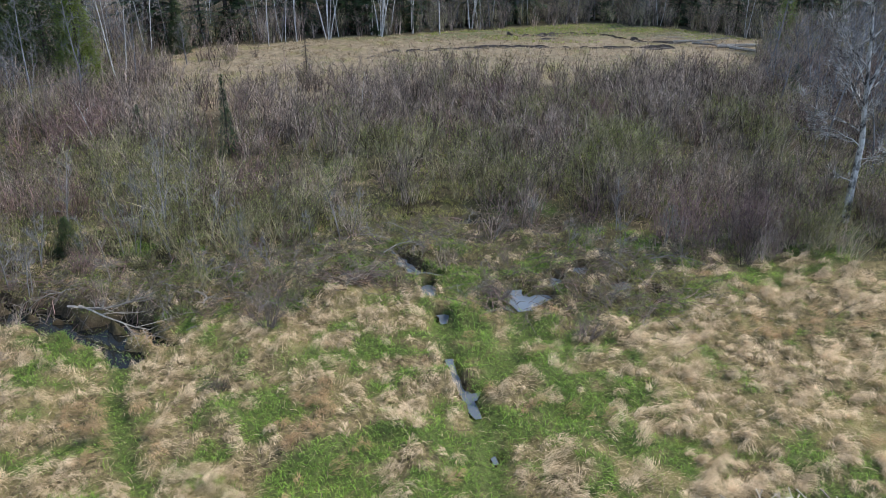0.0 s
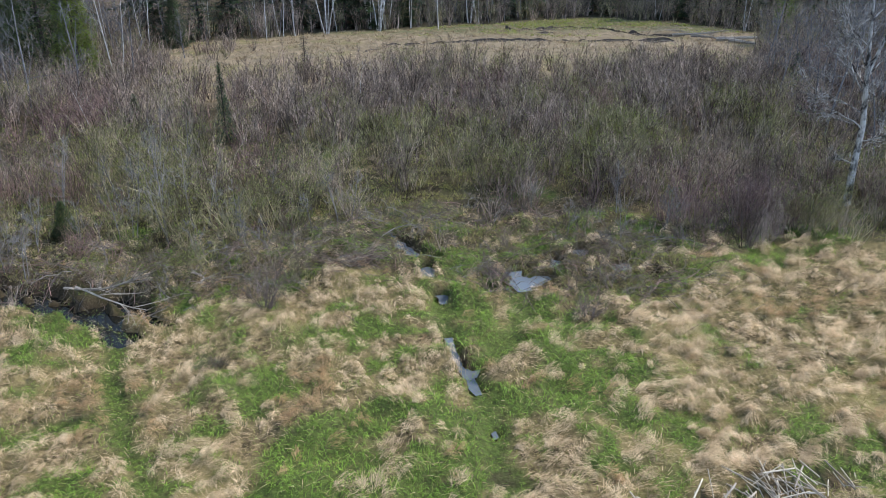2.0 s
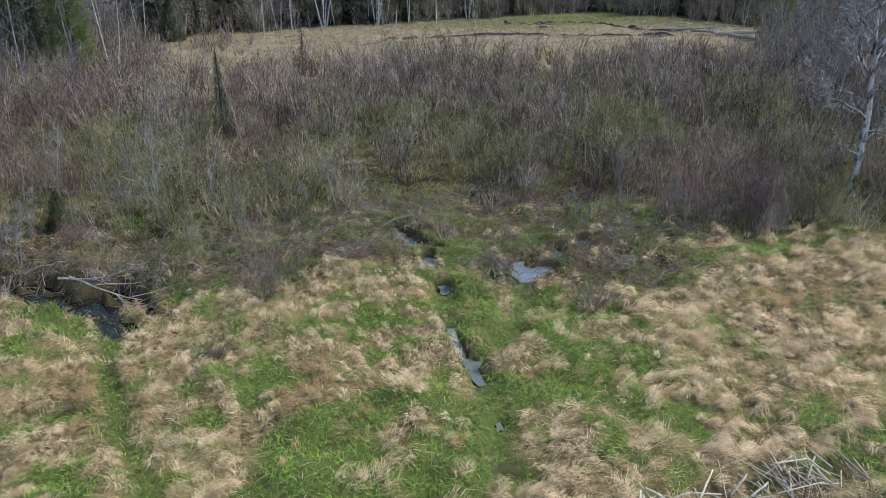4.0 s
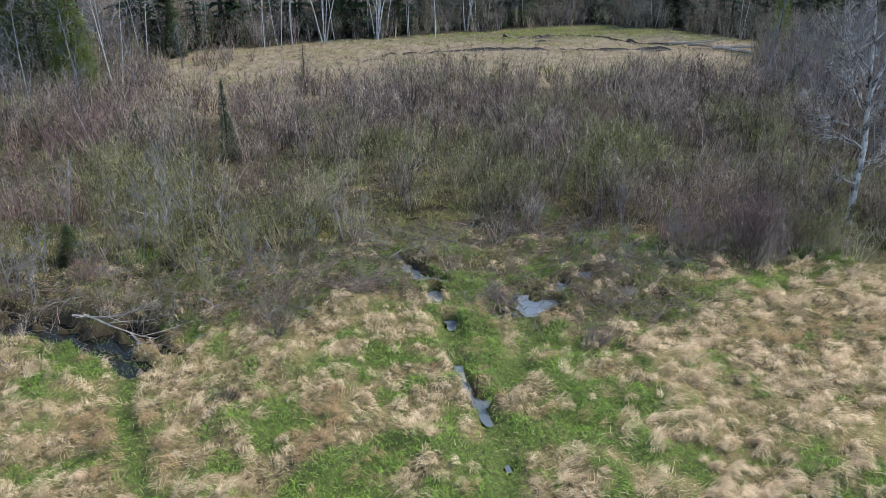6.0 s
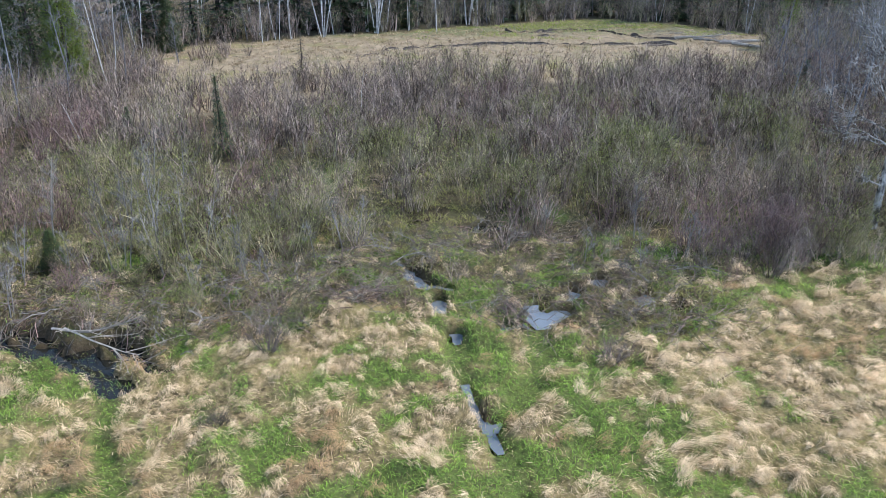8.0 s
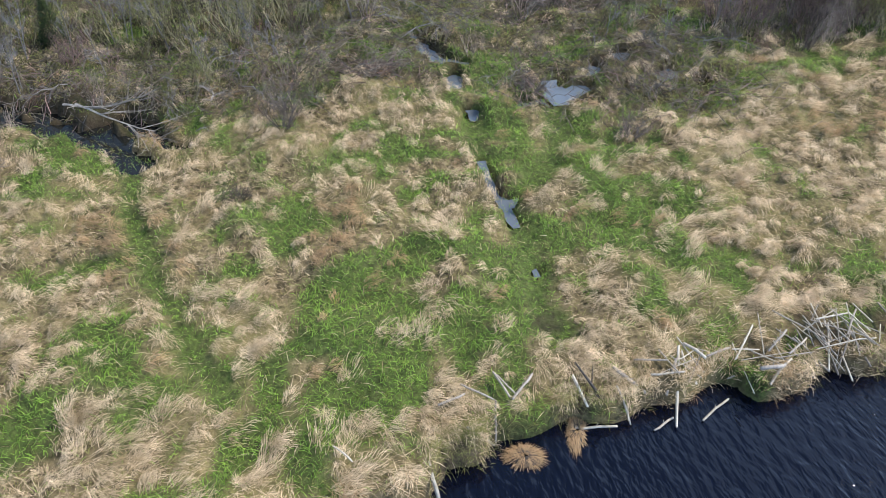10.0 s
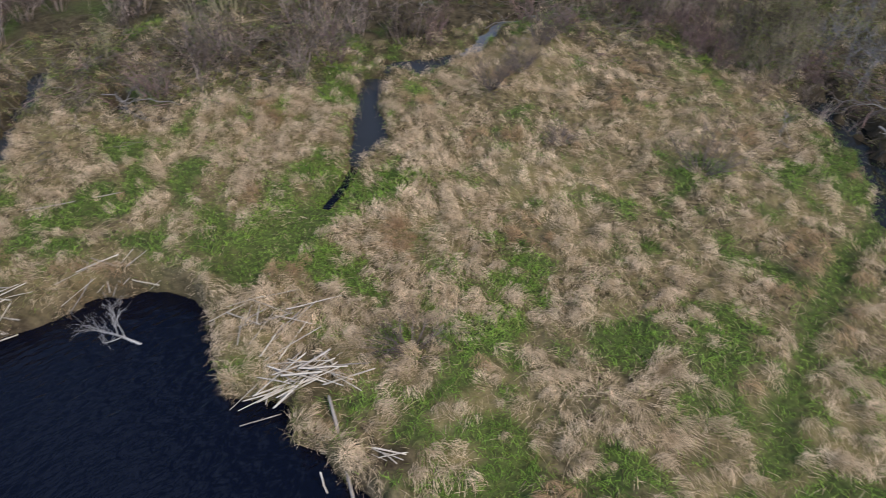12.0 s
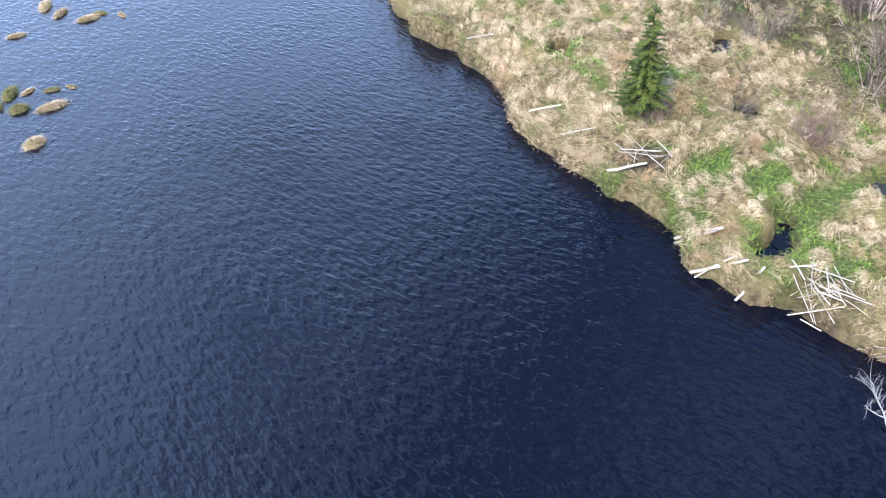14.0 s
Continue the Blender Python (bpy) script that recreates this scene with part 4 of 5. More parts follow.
def branch_shape(seed, length, radius, kids=(6, 3), flat=0.12):
    r = np.random.default_rng(seed)
    out = []
    grow(r, out, (0, 0, 0), (1, 0, 0.12), length, radius, 2, list(kids), 0.16, 0.0, 0.75, 0.5, 5)
    s = np.array(out)
    s[:, 2] = np.abs(s[:, 2]) * 0.6 + flat * 0.2
    s[:, 5] = np.abs(s[:, 5]) * 0.6 + flat * 0.2
    return rods(s, 4)


FALLEN, LYING = [], []
for i in range(10):
    ob = part("fallen_branch", *branch_shape(300 + i, (1.8, 2.4, 1.5, 2.8, 2.0)[i % 5], 0.024 if i < 5 else 0.04), TWIG_GREY if i < 5 else WEATHERED)
    tagged(ob, "grey dead branch with bare twigs lying on the marsh", "branch", "fallen branches")
    (FALLEN if i < 5 else LYING).append(ob)
spots = np.concatenate([rng.normal((-2.4, 23.0), (1.9, 1.6), (26, 2)), rng.normal((5.6, 21.8), (1.5, 1.6), (24, 2)), rng.normal((-9.8, 19.4), (2.0, 0.9), (18, 2)),
                        rng.normal((-4.2, 20.2), (1.6, 1.2), (14, 2)), rng.normal((1.6, 24.4), (1.6, 1.0), (10, 2)), rng.normal((-22.2, 1.6), (1.4, 3.0), (16, 2))])
spots = np.concatenate([[(-10.7, 18.75), (-9.7, 18.25), (-8.6, 17.9), (-10.2, 18.45), (-7.1, 19.2)], spots])
for i, (x, y) in enumerate(spots):
    m = pose(x, y, on_ground(x, y) + 0.08, rng.uniform(-8, 8), rng.uniform(-14, 4), rng.uniform(0, 360) if i > 4 else (-28, -25, -42, -33, -49)[i])
    if i < 5:
        m = Matrix.Translation((0, 0, 0.22)) @ m
    if i < 5:
        LYING[i].matrix_basis = m
    elif i < 10:
        FALLEN[i - 5].matrix_basis = m @ Matrix.Scale(0.6, 4)
    else:
        copy_thing(FALLEN[i % 5], m @ Matrix.Scale(rng.uniform(0.4, 0.8), 4))


def arch_shape(seed, length, rise, radius):
    """A dead stem bowed over to the ground, with bare side twigs."""
    r = np.random.default_rng(seed)
    u = np.linspace(0, 1, 8)
    p = np.c_[length * u, np.cumsum(r.normal(0, 0.07, 8)) * length, rise * (1 - (1.7 * u - 0.7) ** 2) + 0.02]
    p[:, 2] = np.maximum(p[:, 2], 0.01)
    out = [(*p[i], *p[i + 1], radius * (1 - 0.1 * i), radius * (0.9 - 0.1 * i)) for i in range(7)]
    for _ in range(7):
        i = r.integers(1, 7)
        d = (p[i] - p[i - 1]) / np.linalg.norm(p[i] - p[i - 1]) + r.normal(0, 0.6, 3) + np.array([0, 0, 0.15])
        grow(r, out, p[i], d / np.linalg.norm(d), length * r.uniform(0.15, 0.4), radius * 0.5, 1, [4], 0.2, 0.02, 0.7, 0.5, 3)
    b = np.array(out)
    b[:, 2], b[:, 5] = np.maximum(b[:, 2], 0), np.maximum(b[:, 5], 0)
    b[:, 6:8] = np.maximum(b[:, 6:8], (0.007, 0.004))
    return rods(b, 4)


ARCHED = [tagged(part("arched_branch", *arch_shape(340 + i, (1.7, 2.3, 1.3, 2.8, 1.9, 2.2)[i], (0.6, 0.9, 0.5, 0.7, 1.1, 0.35)[i], 0.016 + 0.003 * (i % 3)), (TWIG_GREY, TWIG_GREY, SAPLING)[i % 3]),
                 "pale grey dead stem bowed over the wet ground", "branch", "bowed dead stems") for i in range(6)]
spots = np.concatenate([rng.normal((-3.0, 22.4), (1.9, 1.7), (44, 2)), rng.normal((5.4, 21.4), (1.7, 1.6), (36, 2)), rng.normal((-9.6, 19.6), (2.0, 1.0), (26, 2)), rng.normal((-6.0, 20.6), (1.4, 1.2), (18, 2)),
                        rng.normal((1.4, 24.6), (2.0, 1.0), (16, 2)), rng.normal((-21.8, 2.2), (1.5, 3.4), (26, 2)), rng.normal((-13.6, 20.6), (1.6, 1.2), (14, 2)), rng.normal((-20.0, 12.0), (1.6, 2.0), (8, 2))])
spots = spots[wet(spots[:, 0], spots[:, 1]) < 0.5]
for i, (x, y) in enumerate(spots):
    m = pose(x, y, on_ground(x, y) - 0.02, rng.uniform(-25, 25), 0, rng.uniform(0, 360)) @ Matrix.Scale(rng.uniform(0.6, 1.0), 4)
    if i < 6:
        ARCHED[i].matrix_basis = m
    else:
        copy_thing(ARCHED[i % 6], m)
tangles = {"grey": [], "dark": []}
for cx, cy, sx, sy, n in ((-2.8, 22.6, 2.4, 1.9, 520), (5.4, 21.2, 1.9, 1.8, 520), (-9.8, 19.6, 2.4, 1.1, 380), (-6.0, 20.6, 1.6, 1.2, 230), (-2.3, 20.6, 0.5, 0.4, 160), (2.0, 19.4, 0.5, 0.5, 120), (1.8, 25, 2.6, 1, 400),
                         (-21.6, 0.8, 1.8, 3.0, 420), (-22, 5.5, 2, 2, 300), (6.2, 19.2, 1.0, 0.8, 160), (-13.6, 20.4, 1.8, 1.4, 300), (-19.6, 15.0, 2.0, 1.2, 260)):
    c = rng.normal((cx, cy), (sx, sy), (n, 2))
    c = c[shore_distance(c[:, 0], c[:, 1]) > 1.2]
    n = len(c)
    a, l = rng.uniform(0, 6.28, n), rng.uniform(0.25, 1.0, n)
    w = np.stack([np.cos(a), np.sin(a)], 1)
    e = c + w * l[:, None]
    h = c + w * l[:, None] * 0.5 + np.stack([-w[:, 1], w[:, 0]], 1) * rng.normal(0, 0.12, (n, 1)) * l[:, None]
    z0, z1 = height(c[:, 0], c[:, 1]) + rng.uniform(0, 0.2, n), height(e[:, 0], e[:, 1]) + rng.uniform(0, 0.5, n)
    b0, b1, b2 = np.c_[c, z0], np.c_[h, (z0 + z1) / 2 + rng.uniform(0, 0.15, n)], np.c_[e, z1]
    pale = rng.uniform(0, 1, n) < 0.72
    for k, pick in (("grey", pale), ("dark", ~pale)):
        tangles[k] += [tubes(b0[pick], b1[pick], np.full(pick.sum(), 0.011), np.full(pick.sum(), 0.008)), tubes(b1[pick], b2[pick], np.full(pick.sum(), 0.008), np.full(pick.sum(), 0.004))]
tagged(part("dead_brush", *joined(tangles["grey"]), TWIG_GREY), "tangle of grey dead twigs around the pools", "brush", kind="stuff")
tagged(part("dark_brush", *joined(tangles["dark"]), TWIG_RED), "tangle of dark reddish twigs around the pools", "brush", kind="stuff")


# single low bushes in the open sedge
BUSHY = material("dark_bush_twig", (0.065, 0.05, 0.043), (0.20, 0.16, 0.14), 0.6, 0.8, 5, 0, 0.4)


def bush(x, y, seed, tall, spread, mat, label):
    r = np.random.default_rng(seed)
    out = []
    for _ in range(38):
        a = r.uniform(0, 6.28)
        d = np.array([math.cos(a) * spread, math.sin(a) * spread, 1.0]) * r.uniform(0.6, 1.0)
        grow(r, out, (math.cos(a) * 0.1, math.sin(a) * 0.1, -0.05), d / np.linalg.norm(d), tall * r.uniform(0.6, 1.1), 0.009, 1, [8], 0.26, 0.08, 0.8, 0.5, 3)
    ob = part("bush", *rods(out), BUSHY if mat == TWIG else mat)
    ob.location = (x, y, on_ground(x, y))
    return tagged(ob, label, "bush")


for i, (x, y, tall, wide, mat) in enumerate(((-4.6, 17.5, 1.5, 0.55, TWIG), (-11.0, 13.2, 1.6, 0.8, TWIG), (-9.0, 4.8, 1.1, 1.0, TWIG), (-16.6, 10.4, 1.5, 0.7, TWIG), (-17.5, 11.8, 1.3, 0.8, TWIG),
                                           (-17.6, -7.8, 0.9, 0.9, TWIG_GREY), (-17.6, -5.5, 1.3, 0.6, TWIG_RED), (-15.0, -8.5, 0.8, 1.0, TWIG), (-20.7, -9.6, 1.2, 0.7, TWIG), (-22.7, -6.6, 1.3, 0.7, TWIG),
                                           (4.2, 17.0, 0.8, 0.8, TWIG), (-22.0, 3.5, 1.5, 0.8, TWIG_GREY), (-20.5, 1.8, 1.1, 0.9, TWIG_GREY), (-18.6, 13.2, 1.5, 0.7, TWIG), (-2.3, 20.6, 0.7, 1.3, TWIG_RED),
                                           (2.0, 19.5, 0.7, 1.2, TWIG), (-13.8, 10.9, 0.7, 0.8, TWIG), (-5.2, 14.5, 0.45, 1.1, TWIG_GREY), (-21, 7.2, 1.4, 0.8, TWIG), (-24, 9, 1.6, 0.8, TWIG), (-26, 6, 1.7, 0.8, TWIG),
                                           (-26, -4, 1.6, 0.7, TWIG), (-25, -9, 1.6, 0.7, TWIG), (-28, -1, 1.6, 0.7, TWIG), (-24, 13.5, 1.7, 0.7, TWIG), (-27, 11, 1.9, 0.7, TWIG), (-29, 15, 2.0, 0.7, TWIG), (-22.5, -14.5, 1.5, 0.7, TWIG))):
    bush(x, y, 400 + i, tall, wide, mat, "low bare twiggy bush growing in the sedge" if mat != TWIG_GREY else "low grey dead bush with bare twigs")


# ---- beaver-cut wood along the bank ----
def stick_mesh(seed, length, radius):
    """A slightly bent gnawed stick along x, its ends cut to blunt points, with one stub."""
    r = np.random.default_rng(seed)
    k = 7
    xs = np.array([0, 0.02, 0.25, 0.5, 0.75, 0.98, 1.0]) * length
    rad = radius * np.array([0.35, 0.9, 1.0, 0.95, 0.9, 0.8, 0.25]) * r.uniform(0.92, 1.08, k)
    cy, cz = np.cumsum(r.normal(0, 0.012, k)) * length, np.cumsum(r.normal(0, 0.008, k)) * length
    a = np.arange(6) * np.pi / 3
    v = np.concatenate([np.c_[np.full(6, xs[i]), cy[i] + np.cos(a) * rad[i], cz[i] + np.sin(a) * rad[i]] for i in range(k)])
    f = [t for i in range(k - 1) for j in range(6) for t in ((i * 6 + j, i * 6 + (j + 1) % 6, i * 6 + 6 + (j + 1) % 6), (i * 6 + j, i * 6 + 6 + (j + 1) % 6, i * 6 + 6 + j))]
    f += [(0, j + 1, j) for j in range(1, 5)] + [(k * 6 - 6, k * 6 - 6 + j, k * 6 - 5 + j) for j in range(1, 5)]
    stub = tubes([(xs[3], cy[3], cz[3])], [(xs[3] + 0.06, cy[3] + 0.05, cz[3] + radius * 1.5)], [radius * 0.5], [radius * 0.3], 4)
    return joined([(v, np.array(f)), stub])


PALE = [mesh_of("stick", *stick_mesh(500 + i, 1.0, 0.026 + 0.004 * (i % 3)), PEELED, True) for i in range(4)]
GREYWOOD = [mesh_of("stick", *stick_mesh(520 + i, 1.0, 0.028 + 0.004 * (i % 3)), WEATHERED, True) for i in range(4)]


def stick_between(a, b, thick, mesh, parent=None, name="stick"):
    a, b = Vector(a), Vector(b)
    d = b - a
    ob = new(name, mesh)
    ob.parent = parent
    ob.matrix_basis = Matrix.Translation(a) @ d.to_track_quat("X", "Z").to_matrix().to_4x4() @ Matrix.Diagonal((d.length, thick, thick, 1))
    return ob


def stick_pile(x, y, seed, count, wide, deep, turn, heading, fan, size, label, grey=0.25, hump=0.3, stout=1.0):
    """Gnawed sticks thrown over one another; heading and fan in degrees."""
    r = np.random.default_rng(seed)
    pile = new("stick_pile")
    g = on_ground(x, y)
    pile.location = (x, y, g)
    c, s = math.cos(radians(turn)), math.sin(radians(turn))
    for i in range(count):
        u, w = np.clip(r.normal(0, 0.5), -0.9, 0.9) * wide, np.clip(r.normal(0, 0.5), -0.9, 0.9) * deep
        px, py = u * c - w * s, u * s + w * c
        a = radians(r.normal(heading, fan))
        l = size * r.uniform(0.45, 1.25)
        ax, ay, bx, by = px - math.cos(a) * l / 2, py - math.sin(a) * l / 2, px + math.cos(a) * l / 2, py + math.sin(a) * l / 2
        lift = hump * math.exp(-(u / wide) ** 2 - (w / deep) ** 2) * r.uniform(0.4, 1.2) + 0.05
        tilt = r.normal(0, 0.10) * l
        za, zb = max(on_ground(x + ax, y + ay), POND_Z - 0.05) - g, max(on_ground(x + bx, y + by), POND_Z - 0.05) - g
        mid = (za + zb) / 2
        za, zb = mid + (za - mid) * 0.5, mid + (zb - mid) * 0.5
        meshes = GREYWOOD if r.uniform() < grey else PALE
        stick_between((ax, ay, za + lift + max(tilt, -0.04)), (bx, by, zb + lift + max(-tilt, -0.04)), stout * r.uniform(0.22, 0.5), meshes[i % 4], pile)
    return tagged(pile, label, "stick pile", "beaver stick piles on the bank")


stick_pile(-9.1, 2.75, 1, 36, 0.9, 0.36, 80, 92, 26, 1.1, "heap of pale gnawed sticks on the pond's bank", 0.15, 0.3, 1.3)
stick_pile(-13.1, -2.3, 2, 26, 0.7, 0.42, 90, 100, 55, 0.8, "tangled heap of pale gnawed sticks above the water", 0.15, 0.35)
stick_pile(-13.2, 0.2, 3, 13, 0.9, 0.35, 95, 90, 35, 1.0, "weathered sticks lying over the sedge bank", 0.6, 0.15)
stick_pile(-10.6, 2.5, 4, 22, 0.9, 0.6, 60, 95, 32, 0.95, "scattered pale gnawed sticks on the bank", 0.35, 0.12)
stick_pile(-13.8, -7.6, 5, 12, 0.7, 0.5, 90, 70, 50, 0.9, "small muddy heap of weathered sticks", 0.6, 0.25)
stick_pile(3.4, 9.5, 6, 9, 1.3, 0.4, 12, 100, 50, 0.7, "weathered grey sticks along the muddy bank", 0.45, 0.12, 1.25)
stick_pile(6.3, 10.2, 7, 62, 1.9, 0.5, 14, 105, 50, 0.85, "large heap of weathered grey gnawed sticks", 0.5, 0.28, 1.25)
stick_pile(-7.0, 3.65, 9, 5, 0.25, 0.15, 60, 60, 12, 0.55, "few short pale gnawed sticks in the sedge", 0.0, 0.05)


def log(a, b, thick, mesh, label):
    thick *= 0.75
    za, zb = a[2] if len(a) > 2 else max(on_ground(*a), POND_Z - 0.14) + 0.18, b[2] if len(b) > 2 else max(on_ground(*b), POND_Z - 0.14) + 0.18
    return tagged(stick_between((a[0], a[1], za), (b[0], b[1], zb), thick, mesh, None, "driftwood_log"), label, "log", "logs along the bank")


log((-12.68, -7.76), (-13.62, -7.36), 2.0, PALE[0], "pale peeled log on the sedge bank")
log((-12.63, -5.5), (-13.15, -4.7), 2.0, PALE[1], "pale peeled log at the water's edge")
log((-12.5, -5.4), (-12.95, -4.7), 1.4, GREYWOOD[1], "weathered log at the water's edge")
log((-12.05, -4.56), (-12.74, -3.74), 1.5, PALE[2], "thin pale log on a tussock")
log((-12.0, -4.4), (-12.55, -3.95), 1.2, PALE[3], "thin pale log on a tussock")
log((-12.12, -3.46), (-12.77, -3.43), 1.5, PALE[0], "short pale gnawed log in the sedge")
log((-6.75, 2.86), (-8.55, 3.05), 1.2, GREYWOOD[2], "long weathered pole lying along the bank")
log((-7.1, 2.54, -0.45), (-7.3, 2.5, 0.05), 0.8, PALE[1], "pale gnawed pole standing in shallow water")
log((-0.78, 7.37, -0.25), (-0.97, 7.78, 0.2), 1.3, PALE[2], "pale gnawed pole leaning on the bank")
log((-2.35, 7.85), (-2.05, 7.6), 0.8, PALE[3], "short pale gnawed stick in the sedge")
for i, (ax, ay, bx, by, k) in enumerate(((1.55, 8.72, 2.31, 8.76, 1.3), (2.27, 9.47, 2.81, 9.12, 1.5), (1.59, 9.4, 1.8, 8.86, 1.1), (2.27, 9.11, 2.51, 8.71, 1.0), (2.9, 8.62, 3.27, 8.91, 1.1),
                                        (3.77, 8.81, 4.36, 9.26, 1.0), (3.6, 10.04, 3.32, 8.65, 1.1), (3.41, 9.65, 3.18, 9.17, 1.3), (3.6, 9.92, 3.8, 9.36, 1.3), (3.69, 10.11, 3.97, 9.7, 1.4),
                                        (4.8, 9.43, 5.26, 9.49, 1.4), (4.97, 9.23, 5.47, 9.63, 1.3), (2.9, 9.35, 3.5, 9.4, 1.0), (4.0, 9.75, 4.5, 9.95, 1.1))):
    log((ax, ay), (bx, by), k, (GREYWOOD if i % 3 == 1 else PALE)[i % 4], "pale gnawed stick lying at the water's edge")
for i, (ax, ay, bx, by) in enumerate(((-0.37, 9.2, 0.2, 8.87), (0.2, 9.45, 0.43, 8.9), (0.48, 8.85, 0.87, 9.38), (0.25, 9.4, 0.55, 9.0), (0.2, 8.81, 0.23, 8.38), (-0.29, 8.22, 0.2, 8.36), (-0.75, 8.75, -0.3, 9.0))):
    log((ax, ay), (bx, by), 0.9, GREYWOOD[i % 4], "weathered stick lying in the dead sedge")
log((-12.9, -9.6), (-13.6, -9.1), 1.0, GREYWOOD[0], "weathered stick on the sedge bank")
log((-14.1, -15.3), (-14.8, -14.8), 1.3, PALE[1], "pale stick on the sedge bank")
log((-13.0, -11.0), (-13.7, -10.5), 1.0, PALE[2], "pale stick on the sedge bank")
log((-16.2, -1.6, on_ground(-16.2, -1.6) - 0.01), (-15.95, 0.5, on_ground(-15.95, 0.5) + 0.04), 0.8, GREYWOOD[3], "weathered log sunk in dry sedge")
pole = part("dark_pole", *joined([tubes([(2.61, 8.48, -0.9), (2.25, 8.9, -0.35), (2.04, 8.95, 0.1)], [(2.25, 8.9, -0.35), (2.04, 8.95, 0.1), (1.58, 9.41, 0.55)], [0.045, 0.042, 0.036], [0.042, 0.036, 0.014], 6),
                                  tubes([(2.04, 8.95, 0.1), (1.85, 9.15, 0.28)], [(1.75, 8.95, 0.4), (1.9, 9.45, 0.5)], [0.015, 0.012], [0.005, 0.004], 4)]), DARKBARK)
tagged(pole, "dark waterlogged pole rising from the pond", "pole")

# dead tree that leans out of the water
r = np.random.default_rng(21)
dead = new("dead_tree")
lean = np.array([-0.50, -0.74, 0.38])
base = np.array([-11.56, 0.28, POND_Z - 0.05])
for i, (k, s, l) in enumerate(((0.0, 0.15, 1.5), (0.55, 0.25, 1.35), (-0.6, 0.1, 1.4), (1.05, 0.0, 1.0), (-1.1, 0.25, 1.05))):
    across = np.array([0.84, -0.54, 0.0])
    d = lean + across * k + np.array([0, 0, s])
    limbs = []
    grow(r, limbs, base + lean * (0.26 + 0.075 * i), d / np.linalg.norm(d), l * 0.6, 0.0115, 2, [8, 4], 0.2, 0.05, 0.75, 0.5, 5)
    branch = part("limb", *rods(limbs[:5], 6), SILVER, dead)
    part("branchwork", *rods(limbs[5:], 5), SILVER, branch)
trunk = rods([(*(base - lean * 0.3), *(base + lean * 0.32), 0.03, 0.024), (*(base + lean * 0.32), *(base + lean * 0.62), 0.024, 0.012)], 8)
part("trunk", *trunk, SILVER, dead)
tagged(dead, "bare silver dead tree leaning out of the pond", "tree")


# ---- trees ----
def tree_thing(name, label, parts, x=None, y=None, turn=0, size=1.0):
    ob = new(name)
    for pname, (v, f), mat in parts:
        part(pname, v, f, mat, ob)
    if x is not None:
        ob.matrix_basis = pose(x, y, on_ground(x, y) - 0.1, 0, 0, turn) @ Matrix.Scale(size, 4)
    return tagged(ob, label, "tree")


def conifer_parts(seed, tall, wide, mat, bare=0.08, density=1.0, droop=0.25, bark=DARKBARK, fine=1.0, tiers=1.0):
    """Whorls of drooping boughs set with short sprays of needles."""
    r = np.random.default_rng(seed)
    trunk = rods([(0, 0, 0, 0.02 * tall * 0.1, 0, tall * 0.5, tall * 0.014, tall * 0.009), (0.02 * tall * 0.1, 0, tall * 0.5, 0, 0, tall, tall * 0.009, 0.006)], 7)
    boughs, base, way, ln = [], [], [], []
    z = bare * tall
    while z < tall * 0.985:
        k = 1 - (z - bare * tall) / (tall * (1 - bare))
        reach = wide * (0.12 + 0.88 * k ** 0.85) * r.uniform(0.75, 1.15)
        for _ in range(int(5 + 3 * k)):
            a = r.uniform(0, 6.28)
            l = reach * r.uniform(0.65, 1.1)
            w = np.array([math.cos(a), math.sin(a)])
            tip = np.array([w[0] * l, w[1] * l, z - droop * l + r.normal(0, 0.04) * l])
            boughs.append((0, 0, z, *tip, 0.006 * tall * 0.3 * (0.4 + k), 0.003))
            for s in np.linspace(0.12, 1, max(4, int(9 * density * l / wide / fine + 4))):
                q = np.array([0, 0, z]) * (1 - s) + tip * s
                for side in (-1, 1, 0):
                    ang = a + side * r.uniform(0.5, 1.1)
                    base.append(q + r.normal(0, 0.02 * l, 3))
                    way.append((math.cos(ang), math.sin(ang)))
                    ln.append(fine * (0.16 + 0.22 * (1 - s)) * wide * r.uniform(0.6, 1.2) * (0.5 + 0.5 * k))
        z += tall * 0.034 * tiers * r.uniform(0.8, 1.3)
    n = len(base)
    spray = blades(np.array(base), np.array(way), np.array(ln), fine * (0.06 if density > 0.5 else 0.13) * wide * r.uniform(0.6, 1.4, n), r.uniform(-0.35, 0.4, n), r.uniform(0.0, 0.7, n))
    return [("trunk", trunk, bark)] + ([("branchwork", rods(boughs), bark)] if density > 0.5 else []) + [("foliage", spray, mat)]


